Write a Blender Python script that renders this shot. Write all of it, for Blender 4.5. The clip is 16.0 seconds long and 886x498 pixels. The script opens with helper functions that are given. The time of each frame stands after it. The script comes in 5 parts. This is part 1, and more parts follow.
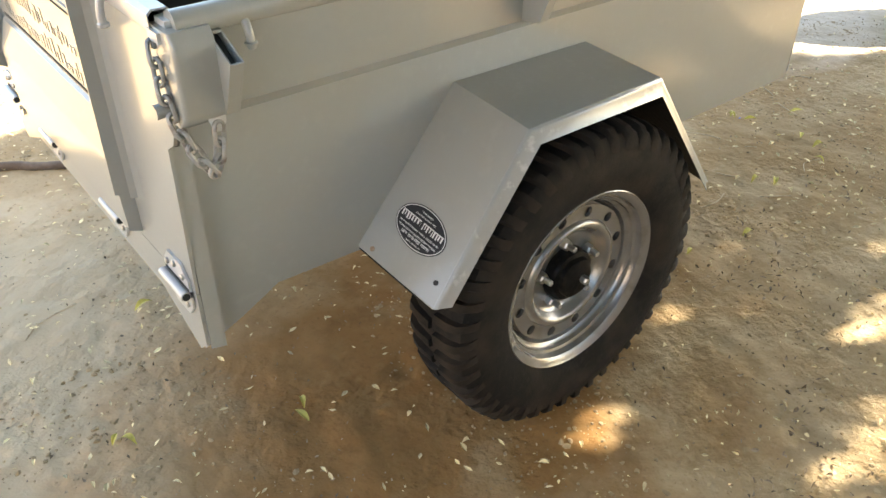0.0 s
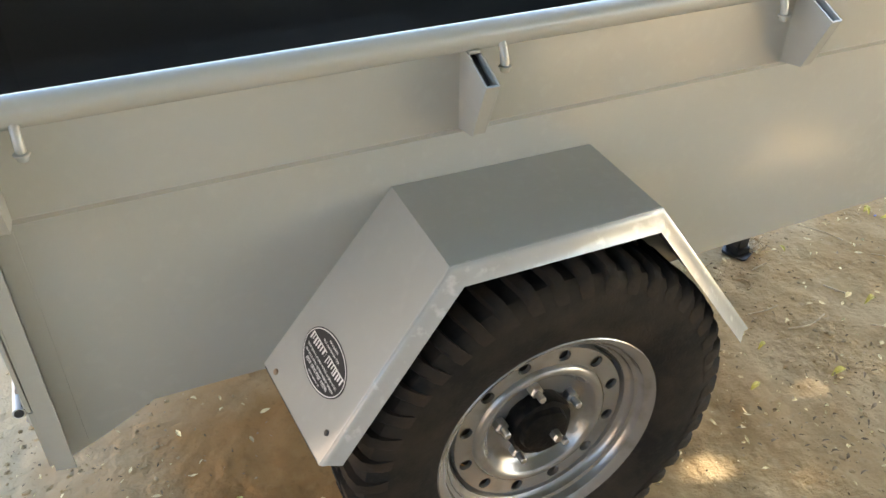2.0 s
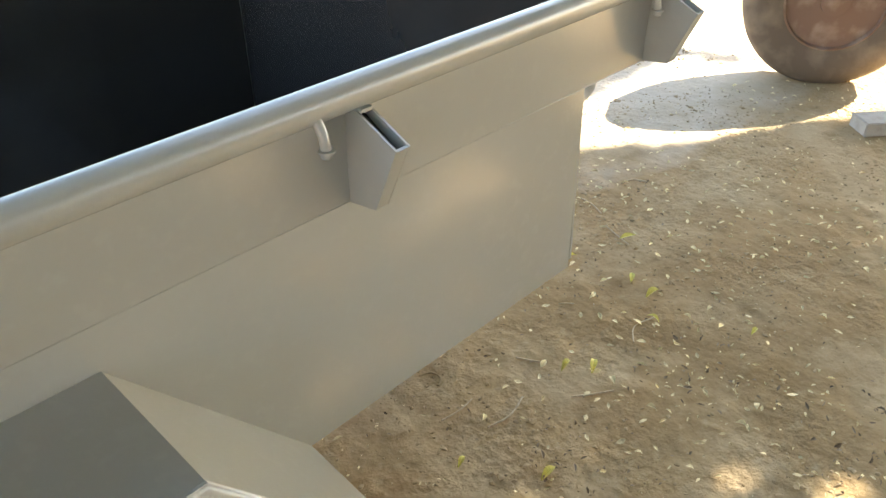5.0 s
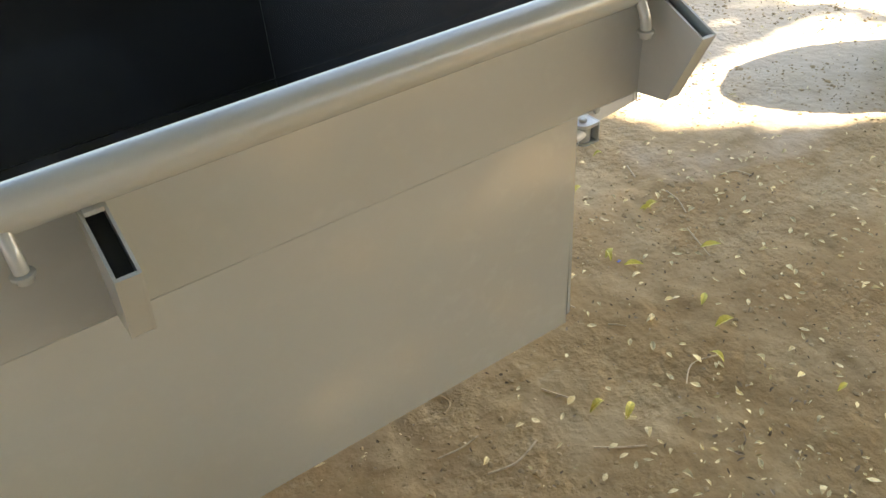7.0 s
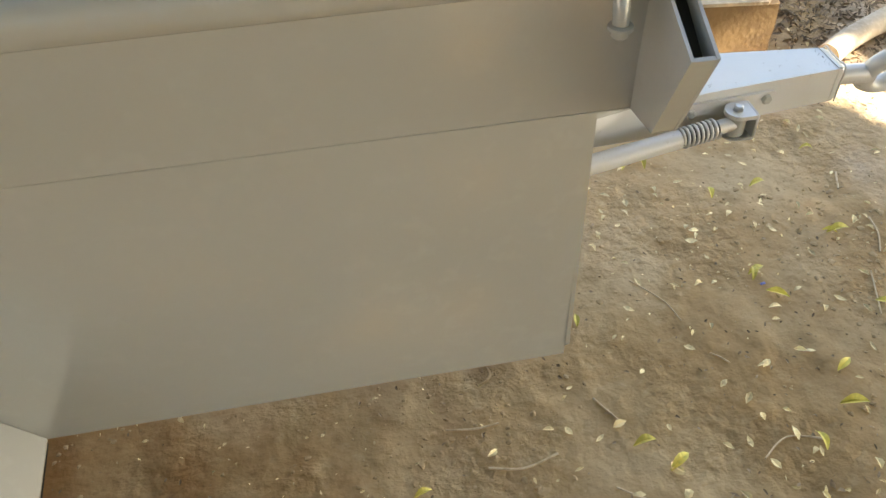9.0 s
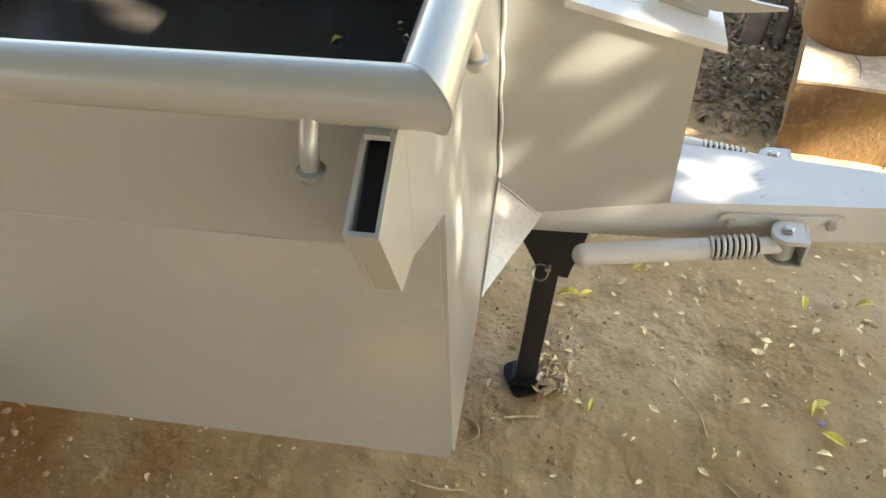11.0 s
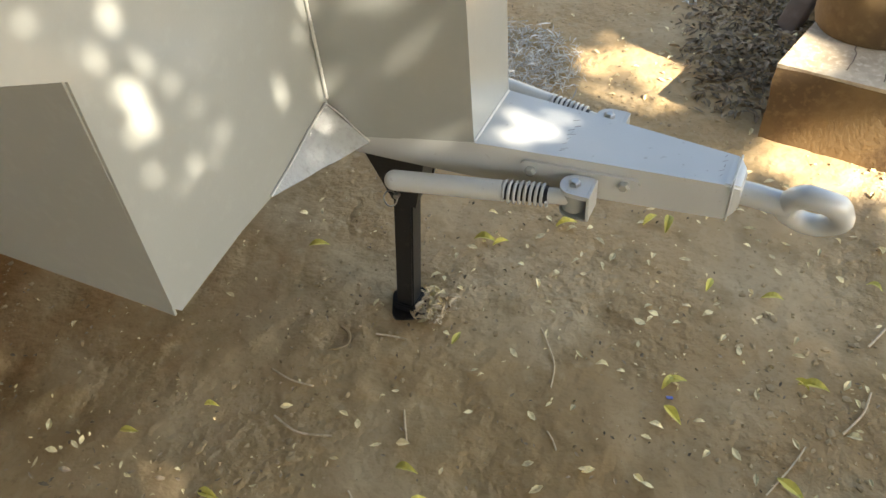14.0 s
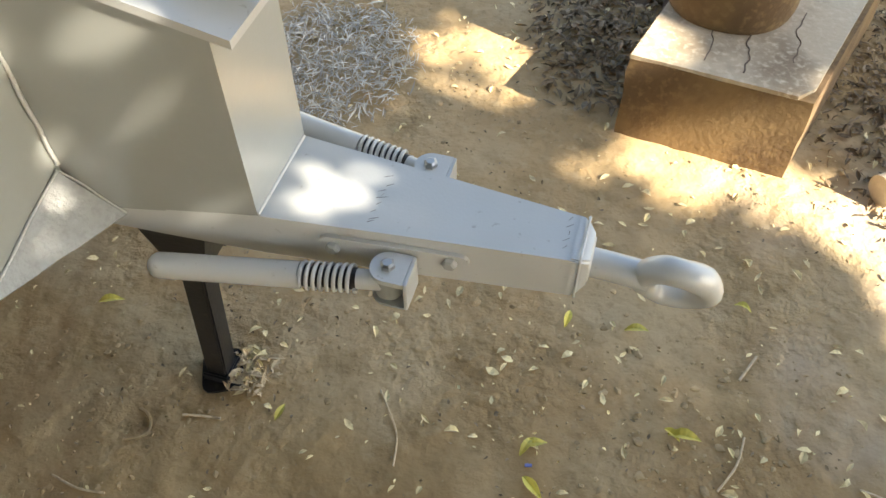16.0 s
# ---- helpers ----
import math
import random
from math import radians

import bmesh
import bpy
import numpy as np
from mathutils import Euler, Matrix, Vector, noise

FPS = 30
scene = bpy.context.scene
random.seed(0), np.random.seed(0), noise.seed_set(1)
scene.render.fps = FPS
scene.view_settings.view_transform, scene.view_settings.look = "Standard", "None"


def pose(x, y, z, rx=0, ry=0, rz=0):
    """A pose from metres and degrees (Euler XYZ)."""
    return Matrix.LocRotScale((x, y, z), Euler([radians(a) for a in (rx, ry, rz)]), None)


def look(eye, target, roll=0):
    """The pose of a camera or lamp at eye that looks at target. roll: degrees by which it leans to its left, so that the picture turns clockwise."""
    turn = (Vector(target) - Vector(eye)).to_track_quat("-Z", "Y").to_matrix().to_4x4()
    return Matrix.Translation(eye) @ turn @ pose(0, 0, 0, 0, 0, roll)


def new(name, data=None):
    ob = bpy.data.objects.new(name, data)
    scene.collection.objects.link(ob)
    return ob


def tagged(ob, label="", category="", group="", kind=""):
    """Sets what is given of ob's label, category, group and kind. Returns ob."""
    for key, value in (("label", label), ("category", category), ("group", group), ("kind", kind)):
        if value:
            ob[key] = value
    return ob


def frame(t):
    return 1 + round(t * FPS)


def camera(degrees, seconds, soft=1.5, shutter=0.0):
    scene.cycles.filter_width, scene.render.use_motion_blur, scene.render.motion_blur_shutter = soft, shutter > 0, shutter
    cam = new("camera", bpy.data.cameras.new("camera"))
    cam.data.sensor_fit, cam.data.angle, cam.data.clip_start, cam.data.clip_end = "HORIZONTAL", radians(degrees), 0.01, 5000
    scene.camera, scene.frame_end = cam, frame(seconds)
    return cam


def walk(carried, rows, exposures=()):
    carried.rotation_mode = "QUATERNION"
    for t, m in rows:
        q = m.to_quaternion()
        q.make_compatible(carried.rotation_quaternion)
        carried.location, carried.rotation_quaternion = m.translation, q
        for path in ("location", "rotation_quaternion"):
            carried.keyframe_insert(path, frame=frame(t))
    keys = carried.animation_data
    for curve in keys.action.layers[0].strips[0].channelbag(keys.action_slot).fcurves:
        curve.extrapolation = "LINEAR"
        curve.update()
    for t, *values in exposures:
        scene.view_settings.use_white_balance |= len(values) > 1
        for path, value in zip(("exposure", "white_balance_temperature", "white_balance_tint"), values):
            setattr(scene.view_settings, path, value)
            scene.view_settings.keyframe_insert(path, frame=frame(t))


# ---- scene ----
cam = camera(57.4, 16.0)
PATH = [
    (0, (-0.388, -0.929, 1.377), (0.634, 0.352, 0.231), 0.2),
    (0.5, (-0.306, -0.907, 1.38), (0.703, 0.394, 0.244), 3.7),
    (1, (-0.148, -0.871, 1.377), (0.848, 0.498, 0.313), 3.6),
    (1.5, (-0.026, -0.848, 1.377), (0.823, 0.585, 0.269), -0.5),
    (2, (0.133, -0.842, 1.383), (0.808, 0.664, 0.253), -0.4),
    (2.5, (0.221, -0.82, 1.375), (0.948, 0.653, 0.234), 0.5),
    (3, (0.309, -0.756, 1.354), (1.175, 0.658, 0.235), 0.1),
    (3.5, (0.411, -0.641, 1.355), (1.378, 0.697, 0.226), -3.6),
    (4, (0.467, -0.583, 1.357), (1.555, 0.642, 0.21), -1.2),
    (4.5, (0.529, -0.564, 1.357), (1.7, 0.616, 0.245), -0.5),
    (4.7, (0.568, -0.561, 1.353), (1.768, 0.597, 0.249), -0.9),
    (6.8, (1.026, -0.515, 1.336), (1.929, 0.79, 0.118), -2.2),
    (7, (1.063, -0.509, 1.334), (1.905, 0.817, 0.095), -4.1),
    (7.5, (1.205, -0.513, 1.317), (1.846, 0.857, 0.008), -2.7),
    (8, (1.319, -0.526, 1.302), (1.777, 0.878, -0.046), -2.0),
    (8.2, (1.351, -0.517, 1.293), (1.754, 0.904, -0.055), -2.5),
    (10.3, (1.655, -0.335, 1.253), (1.522, 0.983, -0.244), -0.6),
    (10.5, (1.701, -0.332, 1.265), (1.496, 1.008, -0.206), -1.1),
    (11, (1.782, -0.329, 1.284), (1.509, 1.067, -0.121), -2.4),
    (11.5, (1.833, -0.272, 1.291), (1.45, 1.127, -0.086), -2.2),
    (12, (1.9, -0.201, 1.287), (1.387, 1.164, -0.083), -1.4),
    (12.5, (2.046, -0.195, 1.299), (1.317, 1.069, -0.068), 1.0),
    (13, (2.199, -0.243, 1.31), (1.274, 0.935, -0.016), -3.6),
    (13.5, (2.27, -0.277, 1.302), (1.444, 0.928, -0.063), -4.5),
    (14, (2.348, -0.301, 1.284), (1.671, 0.916, -0.152), -5.9),
    (14.5, (2.369, -0.261, 1.278), (1.682, 0.938, -0.168), -7.7),
    (15, (2.394, -0.176, 1.257), (1.82, 1.003, -0.253), -6.1),
    (15.5, (2.387, -0.106, 1.236), (1.911, 1.065, -0.313), -2.8),
    (16, (2.328, 0.026, 1.221), (1.957, 1.24, -0.325), -0.9),
]
EXPOSURES = [(0.0, 3.1, 7400, 8), (1.0, 3.18, 7200, 8), (2.3, 3.38, 7050, 8), (3.0, 3.3, 7000, 8), (4.5, 3.1, 7250, 8), (7.0, 2.85, 7850, 9), (8.0, 2.82, 7850, 9), (10.5, 2.98, 8100, 10), (11.5, 2.75, 7800, 10), (12.0, 2.52, 7250, 10), (12.5, 2.1, 7000, 10), (13.5, 2.25, 7500, 8), (15.0, 2.42, 7600, 8), (16.0, 2.36, 7600, 8)]
walk(cam, [(t, look(eye, target, roll)) for t, eye, target, roll in PATH], exposures=EXPOSURES)

# ---- world and light ----
SUN_EL, SUN_AZ = 36.0, -17.2          # the sun stands ahead of the trailer, a little to the near side
SUN = Vector((math.cos(radians(SUN_EL)) * math.cos(radians(SUN_AZ)), math.cos(radians(SUN_EL)) * math.sin(radians(SUN_AZ)), math.sin(radians(SUN_EL))))
world = bpy.data.worlds.new("sky")
scene.world = world
world.use_nodes = True
wn = world.node_tree.nodes
sky = wn.new("ShaderNodeTexSky")
sky.sky_type, sky.sun_disc = "NISHITA", False
sky.sun_elevation, sky.sun_rotation = radians(SUN_EL), radians(90 - SUN_AZ)
wn["Background"].inputs["Strength"].default_value = 0.10
world.node_tree.links.new(sky.outputs[0], wn["Background"].inputs["Color"])
lamp = bpy.data.lights.new("sun", "SUN")
lamp.energy, lamp.angle, lamp.color = 5.0, radians(0.53), (1.0, 0.96, 0.90)
sun = new("sun", lamp)
sun.matrix_world = look(SUN * 40, (0, 0, 0))


# ---- materials ----
def shader(name, base, rough=0.5, metal=0.0, spots=(), bump=0.0, bump_scale=200.0, coat=0.0, per_object=0.0, per_island=0.0, spec=0.5, bump_dist=0.003, bump_detail=4):
    """A painted or natural surface: base colour, then patches (scale, colour, low, high, detail) laid over it by noise, and a fine relief."""
    m = bpy.data.materials.new(name)
    m.use_nodes = True
    n, l = m.node_tree.nodes, m.node_tree.links
    b = n["Principled BSDF"]
    b.inputs["Roughness"].default_value, b.inputs["Metallic"].default_value = rough, metal
    b.inputs["Coat Weight"].default_value, b.inputs["Coat Roughness"].default_value = coat, 0.13
    b.inputs["Specular IOR Level"].default_value = spec
    co = n.new("ShaderNodeTexCoord")
    col = n.new("ShaderNodeRGB")
    col.outputs[0].default_value = (*base, 1)
    out = col.outputs[0]
    for scale, tint, low, high, detail in spots:
        tex = n.new("ShaderNodeTexNoise")
        tex.inputs["Scale"].default_value, tex.inputs["Detail"].default_value = scale, detail
        l.new(co.outputs["Object"], tex.inputs["Vector"])
        mr = n.new("ShaderNodeMapRange")
        mr.inputs[1].default_value, mr.inputs[2].default_value = low, high
        l.new(tex.outputs[0], mr.inputs[0])
        mix = n.new("ShaderNodeMixRGB")
        mix.inputs[2].default_value = (*tint, 1)
        l.new(mr.outputs[0], mix.inputs[0])
        l.new(out, mix.inputs[1])
        out = mix.outputs[0]
    if per_object or per_island:
        src = n.new("ShaderNodeObjectInfo").outputs["Random"] if per_object else n.new("ShaderNodeNewGeometry").outputs["Random Per Island"]
        hs = n.new("ShaderNodeHueSaturation")
        mr = n.new("ShaderNodeMapRange")
        mr.inputs[3].default_value, mr.inputs[4].default_value = 1 - (per_object or per_island), 1 + (per_object or per_island)
        l.new(src, mr.inputs[0])
        l.new(mr.outputs[0], hs.inputs["Value"])
        l.new(out, hs.inputs["Color"])
        out = hs.outputs[0]
    l.new(out, b.inputs["Base Color"])
    if bump:
        tex = n.new("ShaderNodeTexNoise")
        tex.inputs["Scale"].default_value, tex.inputs["Detail"].default_value = bump_scale, bump_detail
        l.new(co.outputs["Object"], tex.inputs["Vector"])
        bp = n.new("ShaderNodeBump")
        bp.inputs["Strength"].default_value, bp.inputs["Distance"].default_value = bump, bump_dist
        l.new(tex.outputs[0], bp.inputs["Height"])
        l.new(bp.outputs[0], b.inputs["Normal"])
    return m


PAINT = shader("grey paint", (0.33, 0.34, 0.318), 0.34, spots=[(2.2, (0.305, 0.31, 0.285), 0.45, 0.75, 3), (45, (0.345, 0.352, 0.33), 0.55, 0.85, 2)], bump=0.04, bump_scale=220, coat=0.9)
# same paint, lightened for parts that catch more light than the sides
PAINT_LIT = shader("grey paint, lit copy", (0.52, 0.525, 0.515), 0.28, spots=[(5, (0.45, 0.455, 0.445), 0.45, 0.75, 3), (90, (0.33, 0.32, 0.29), 0.68, 0.8, 3)], bump=0.08, bump_scale=220, coat=0.7)
WELD = shader("painted weld bead", (0.58, 0.575, 0.55), 0.3, bump=0.9, bump_scale=400, coat=0.3)
BLACK = shader("black bed paint", (0.045, 0.042, 0.039), 0.07, spots=[(2.4, (0.066, 0.062, 0.057), 0.50, 0.72, 6), (120, (0.05, 0.047, 0.042), 0.68, 0.8, 2)], bump=0.03, bump_scale=12, coat=1.0, spec=0.6)
BLACK.node_tree.nodes["Principled BSDF"].inputs["Coat Roughness"].default_value = 0.05
BLACK.node_tree.nodes["Principled BSDF"].inputs["IOR"].default_value = 1.5
RUBBER = shader("tyre rubber", (0.0095, 0.009, 0.009), 0.8, spots=[(9, (0.037, 0.029, 0.022), 0.46, 0.76, 5), (70, (0.020, 0.017, 0.015), 0.5, 0.8, 3)], bump=0.25, bump_scale=220, spec=0.18)
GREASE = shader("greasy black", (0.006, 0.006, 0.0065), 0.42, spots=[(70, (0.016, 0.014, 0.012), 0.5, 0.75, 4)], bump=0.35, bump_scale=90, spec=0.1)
CHAIN = shader("grimy grey chain paint", (0.33, 0.325, 0.305), 0.4, spots=[(55, (0.16, 0.135, 0.115), 0.52, 0.66, 4)], bump=0.3, bump_scale=200, coat=0.3)
RIM = shader("silver wheel paint", (0.29, 0.285, 0.275), 0.27, metal=0.6, spots=[(25, (0.22, 0.205, 0.185), 0.5, 0.75, 4)], bump=0.1, bump_scale=150)
STEEL = shader("bare steel", (0.45, 0.44, 0.42), 0.35, metal=0.9, spots=[(150, (0.30, 0.26, 0.22), 0.6, 0.8, 3)], bump=0.15, bump_scale=300)
# also puts the shade inside sleeves and behind wheel holes into colour
DARK = shader("near-black for pins, gaps and hollow shade", (0.03, 0.03, 0.03), 0.7)
ENAMEL = shader("black enamel", (0.012, 0.012, 0.014), 0.3, spots=[(60, (0.05, 0.045, 0.04), 0.62, 0.8, 4)], bump=0.12, bump_scale=180)
STICKER = shader("black vinyl", (0.012, 0.012, 0.014), 0.3)
GRAINY = shader("thick grainy paint over weld", (0.36, 0.365, 0.352), 0.25, spots=[(120, (0.32, 0.32, 0.31), 0.5, 0.7, 4)], bump=0.5, bump_scale=130, coat=0.8, bump_dist=0.006)
SCUFFED = shader("scuffed grey paint", (0.35, 0.358, 0.342), 0.28, spots=[(30, (0.33, 0.34, 0.32), 0.45, 0.7, 4), (38, (0.56, 0.565, 0.55), 0.58, 0.74, 8)], bump=0.15, bump_scale=90, coat=0.8)
PRINT = shader("white print", (0.75, 0.75, 0.73), 0.4)
SOIL = shader("packed earth", (0.425, 0.297, 0.160), 0.95, spots=[(0.8, (0.36, 0.252, 0.130), 0.45, 0.66, 5), (3.5, (0.465, 0.355, 0.215), 0.46, 0.72, 4), (11, (0.325, 0.230, 0.120), 0.52, 0.74, 5), (34, (0.455, 0.345, 0.205), 0.54, 0.78, 6), (75, (0.300, 0.212, 0.112), 0.56, 0.82, 5)], bump=1.0, bump_scale=9, spec=0.12, bump_dist=0.022, bump_detail=8)


def crumbly(m, scale, dist, patch):
    """A finer relief, strong in some patches and weak in others."""
    n, l = m.node_tree.nodes, m.node_tree.links
    b = n["Principled BSDF"]
    old = b.inputs["Normal"].links[0].from_socket
    co = n.new("ShaderNodeTexCoord")
    fine, wide = n.new("ShaderNodeTexNoise"), n.new("ShaderNodeTexNoise")
    fine.inputs["Scale"].default_value, fine.inputs["Detail"].default_value = scale, 6
    wide.inputs["Scale"].default_value, wide.inputs["Detail"].default_value = patch, 3
    mr = n.new("ShaderNodeMapRange")
    mr.inputs[1].default_value, mr.inputs[2].default_value, mr.inputs[3].default_value, mr.inputs[4].default_value = 0.42, 0.62, 0.1, 1.0
    bp = n.new("ShaderNodeBump")
    bp.inputs["Distance"].default_value = dist
    for t in (fine, wide):
        l.new(co.outputs["Object"], t.inputs["Vector"])
    l.new(wide.outputs[0], mr.inputs[0])
    l.new(mr.outputs[0], bp.inputs["Strength"])
    l.new(fine.outputs[0], bp.inputs["Height"])
    l.new(old, bp.inputs["Normal"])
    l.new(bp.outputs[0], b.inputs["Normal"])


crumbly(SOIL, 42, 0.014, 3.2)


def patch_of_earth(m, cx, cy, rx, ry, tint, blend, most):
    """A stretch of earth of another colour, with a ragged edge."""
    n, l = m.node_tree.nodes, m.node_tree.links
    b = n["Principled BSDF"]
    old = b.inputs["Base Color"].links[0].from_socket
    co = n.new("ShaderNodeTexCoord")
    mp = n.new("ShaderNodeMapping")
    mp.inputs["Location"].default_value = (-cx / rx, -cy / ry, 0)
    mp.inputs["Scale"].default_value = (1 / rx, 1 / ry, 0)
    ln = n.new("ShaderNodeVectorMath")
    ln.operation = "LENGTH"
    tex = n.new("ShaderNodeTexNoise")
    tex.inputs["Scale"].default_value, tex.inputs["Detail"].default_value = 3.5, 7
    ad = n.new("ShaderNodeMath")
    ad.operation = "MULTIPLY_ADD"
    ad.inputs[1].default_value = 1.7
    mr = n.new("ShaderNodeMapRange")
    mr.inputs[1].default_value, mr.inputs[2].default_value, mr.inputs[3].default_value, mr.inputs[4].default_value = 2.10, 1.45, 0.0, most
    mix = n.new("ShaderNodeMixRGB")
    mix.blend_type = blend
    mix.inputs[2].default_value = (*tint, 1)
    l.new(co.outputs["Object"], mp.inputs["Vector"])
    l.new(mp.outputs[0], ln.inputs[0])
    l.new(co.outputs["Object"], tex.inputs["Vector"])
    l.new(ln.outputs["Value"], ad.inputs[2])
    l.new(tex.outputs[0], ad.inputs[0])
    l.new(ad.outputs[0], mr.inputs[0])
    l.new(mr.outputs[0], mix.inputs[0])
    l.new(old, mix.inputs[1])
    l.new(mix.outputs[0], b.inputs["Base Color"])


patch_of_earth(SOIL, -0.55, 0.95, 0.75, 0.95, (0.60, 0.475, 0.31), "MIX", 0.8)   # paler earth behind the trailer
patch_of_earth(SOIL, 0.45, 0.20, 0.66, 0.60, (0.62, 0.46, 0.295), "MULTIPLY", 0.92)   # redder earth, with the shade under the trailer multiplied into its colour
patch_of_earth(SOIL, 2.55, 0.20, 0.60, 0.55, (0.78, 0.73, 0.66), "MULTIPLY", 0.8)   # darker earth past the drawbar
patch_of_earth(SOIL, 3.80, 1.20, 0.95, 0.55, (0.67, 0.58, 0.47), "MIX", 0.7)   # pale dry dust beyond the timber; the strip's sun glare is in its colour too
CLOD = shader("dry clod", (0.42, 0.31, 0.18), 0.95, spots=[(60, (0.33, 0.24, 0.135), 0.45, 0.7, 4)], bump=0.6, bump_scale=150, per_island=0.25, spec=0.15)
LEAF_DRY = shader("dry leaflets", (0.82, 0.69, 0.40), 0.85, spec=0.2, per_island=0.3, spots=[(80, (0.55, 0.46, 0.28), 0.5, 0.7, 2)])
LEAF_DUN = shader("brown leaf litter", (0.29, 0.225, 0.155), 0.9, per_island=0.45, spec=0.15, spots=[(60, (0.17, 0.125, 0.08), 0.5, 0.7, 2)])
LEAF_YEL = shader("yellow green leaf", (0.66, 0.57, 0.13), 0.6, spots=[(50, (0.40, 0.38, 0.10), 0.45, 0.65, 2)], per_object=0.2)
LEAF_GRN = shader("tree leaf", (0.07, 0.11, 0.03), 0.6, per_island=0.4)
STRAW = shader("grey dry straw", (0.58, 0.555, 0.50), 0.85, per_island=0.35)
TWIG = shader("dry twig", (0.60, 0.48, 0.32), 0.85, spots=[(70, (0.42, 0.32, 0.20), 0.5, 0.7, 3)], bump=0.5, bump_scale=200)
WOOD = shader("sawn timber", (0.20, 0.128, 0.058), 0.85, spots=[(5, (0.115, 0.07, 0.034), 0.42, 0.62, 4), (60, (0.225, 0.148, 0.070), 0.5, 0.8, 3)], bump=0.6, bump_scale=70)
WOODEND = shader("pale weathered timber", (0.54, 0.45, 0.33), 0.85, spots=[(7, (0.27, 0.205, 0.14), 0.44, 0.66, 8), (70, (0.62, 0.53, 0.40), 0.5, 0.75, 3)], bump=0.5, bump_scale=90)
BARK = shader("grey bark", (0.13, 0.095, 0.07), 0.9, spots=[(18, (0.20, 0.155, 0.12), 0.5, 0.7, 5)], bump=1.0, bump_scale=45)
BRICK = shader("dusty brick", (0.36, 0.265, 0.185), 0.92, spots=[(20, (0.27, 0.18, 0.115), 0.45, 0.7, 5), (140, (0.46, 0.37, 0.28), 0.6, 0.8, 2)], bump=0.7, bump_scale=120)
BLOCK = shader("grey concrete", (0.42, 0.40, 0.36), 0.92, spots=[(25, (0.34, 0.32, 0.28), 0.45, 0.7, 5)], bump=0.5, bump_scale=140)
MUDDY = shader("dusty tyre", (0.13, 0.105, 0.08), 0.9, spots=[(10, (0.21, 0.17, 0.13), 0.45, 0.7, 5)], bump=0.3, bump_scale=120)
RUSTY = shader("rusty wheel", (0.19, 0.12, 0.085), 0.8, spots=[(9, (0.32, 0.25, 0.20), 0.5, 0.72, 5)], bump=0.3, bump_scale=100)
BLUE = shader("blue scrap", (0.16, 0.20, 0.50), 0.6)

# ---- building helpers ----
YC = 0.64                              # the trailer's middle line
BASE = Vector((0.82, YC, 0.0))         # below the middle of the trailer


def origin_of(ob):
    at = Vector((0, 0, 0))
    while ob is not None:
        at += ob.location
        ob = ob.parent
    return at


def finish(bm, material, smooth=30):
    bmesh.ops.recalc_face_normals(bm, faces=bm.faces)
    me = bpy.data.meshes.new("mesh")
    for f in bm.faces:
        f.smooth = smooth > 0
    bm.to_mesh(me)
    bm.free()
    if smooth > 0:
        me.set_sharp_from_angle(angle=radians(smooth))
    me.materials.append(material)
    return me


def part(name, bm, material, parent, label="", smooth=30):
    """Links a bmesh, drawn in the world, as one mesh under its thing or part."""
    bmesh.ops.translate(bm, verts=bm.verts, vec=-origin_of(parent))
    ob = new(name, finish(bm, material, smooth))
    ob.parent = parent
    return tagged(ob, label)


def thing(name, at, label, category, group="", kind=""):
    ob = new(name)
    ob.location = at
    ob.empty_display_size = 0.05
    return tagged(ob, label, category, group, kind)


def single(name, bm, material, at, label, category, group="", kind="", smooth=30):
    """One mesh that is a thing by itself."""
    bmesh.ops.translate(bm, verts=bm.verts, vec=-Vector(at))
    ob = new(name, finish(bm, material, smooth))
    ob.location = at
    return tagged(ob, label, category, group, kind)


def mirror(bm):
    for v in bm.verts:
        v.co.y = 2 * YC - v.co.y
    return bm


def bevel(bm, w=0.003, seg=2, angle=30):
    edges = [e for e in bm.edges if len(e.link_faces) == 2 and e.calc_face_angle(0) > radians(angle)]
    bmesh.ops.bevel(bm, geom=edges, offset=w, segments=seg, affect="EDGES", clamp_overlap=True)
    return bm


def hull(*points):
    bm = bmesh.new()
    for p in points:
        bm.verts.new(p)
    r = bmesh.ops.convex_hull(bm, input=bm.verts)
    bmesh.ops.dissolve_limit(bm, angle_limit=radians(1), verts=bm.verts, edges=bm.edges)
    return bm


def block(x0, x1, y0, y1, z0, z1, w=0.0, seg=2):
    bm = hull(*[(x, y, z) for x in (x0, x1) for y in (y0, y1) for z in (z0, z1)])
    return bevel(bm, w, seg) if w else bm


def plate(outline, axis, a, b, w=0.0):
    """A flat sheet with the outline (u, v), from a to b along the axis."""
    bm = bmesh.new()
    put = {"x": lambda u, v, d: (d, u, v), "y": lambda u, v, d: (u, d, v), "z": lambda u, v, d: (u, v, d)}[axis]
    lo = [bm.verts.new(put(u, v, a)) for u, v in outline]
    hi = [bm.verts.new(put(u, v, b)) for u, v in outline]
    bm.faces.new(lo)
    bm.faces.new(hi[::-1])
    k = len(lo)
    for i in range(k):
        bm.faces.new((lo[i], hi[i], hi[(i + 1) % k], lo[(i + 1) % k]))
    return bevel(bm, w) if w else bm


def sheet(profile, axis, a, b, thick, inward):
    """A bent sheet: an open profile, swept from a to b, given thickness towards inward (u, v)."""
    out = list(profile)
    off = [(u + inward[0] * thick, v + inward[1] * thick) for u, v in profile]
    return plate(out + off[::-1], axis, a, b)


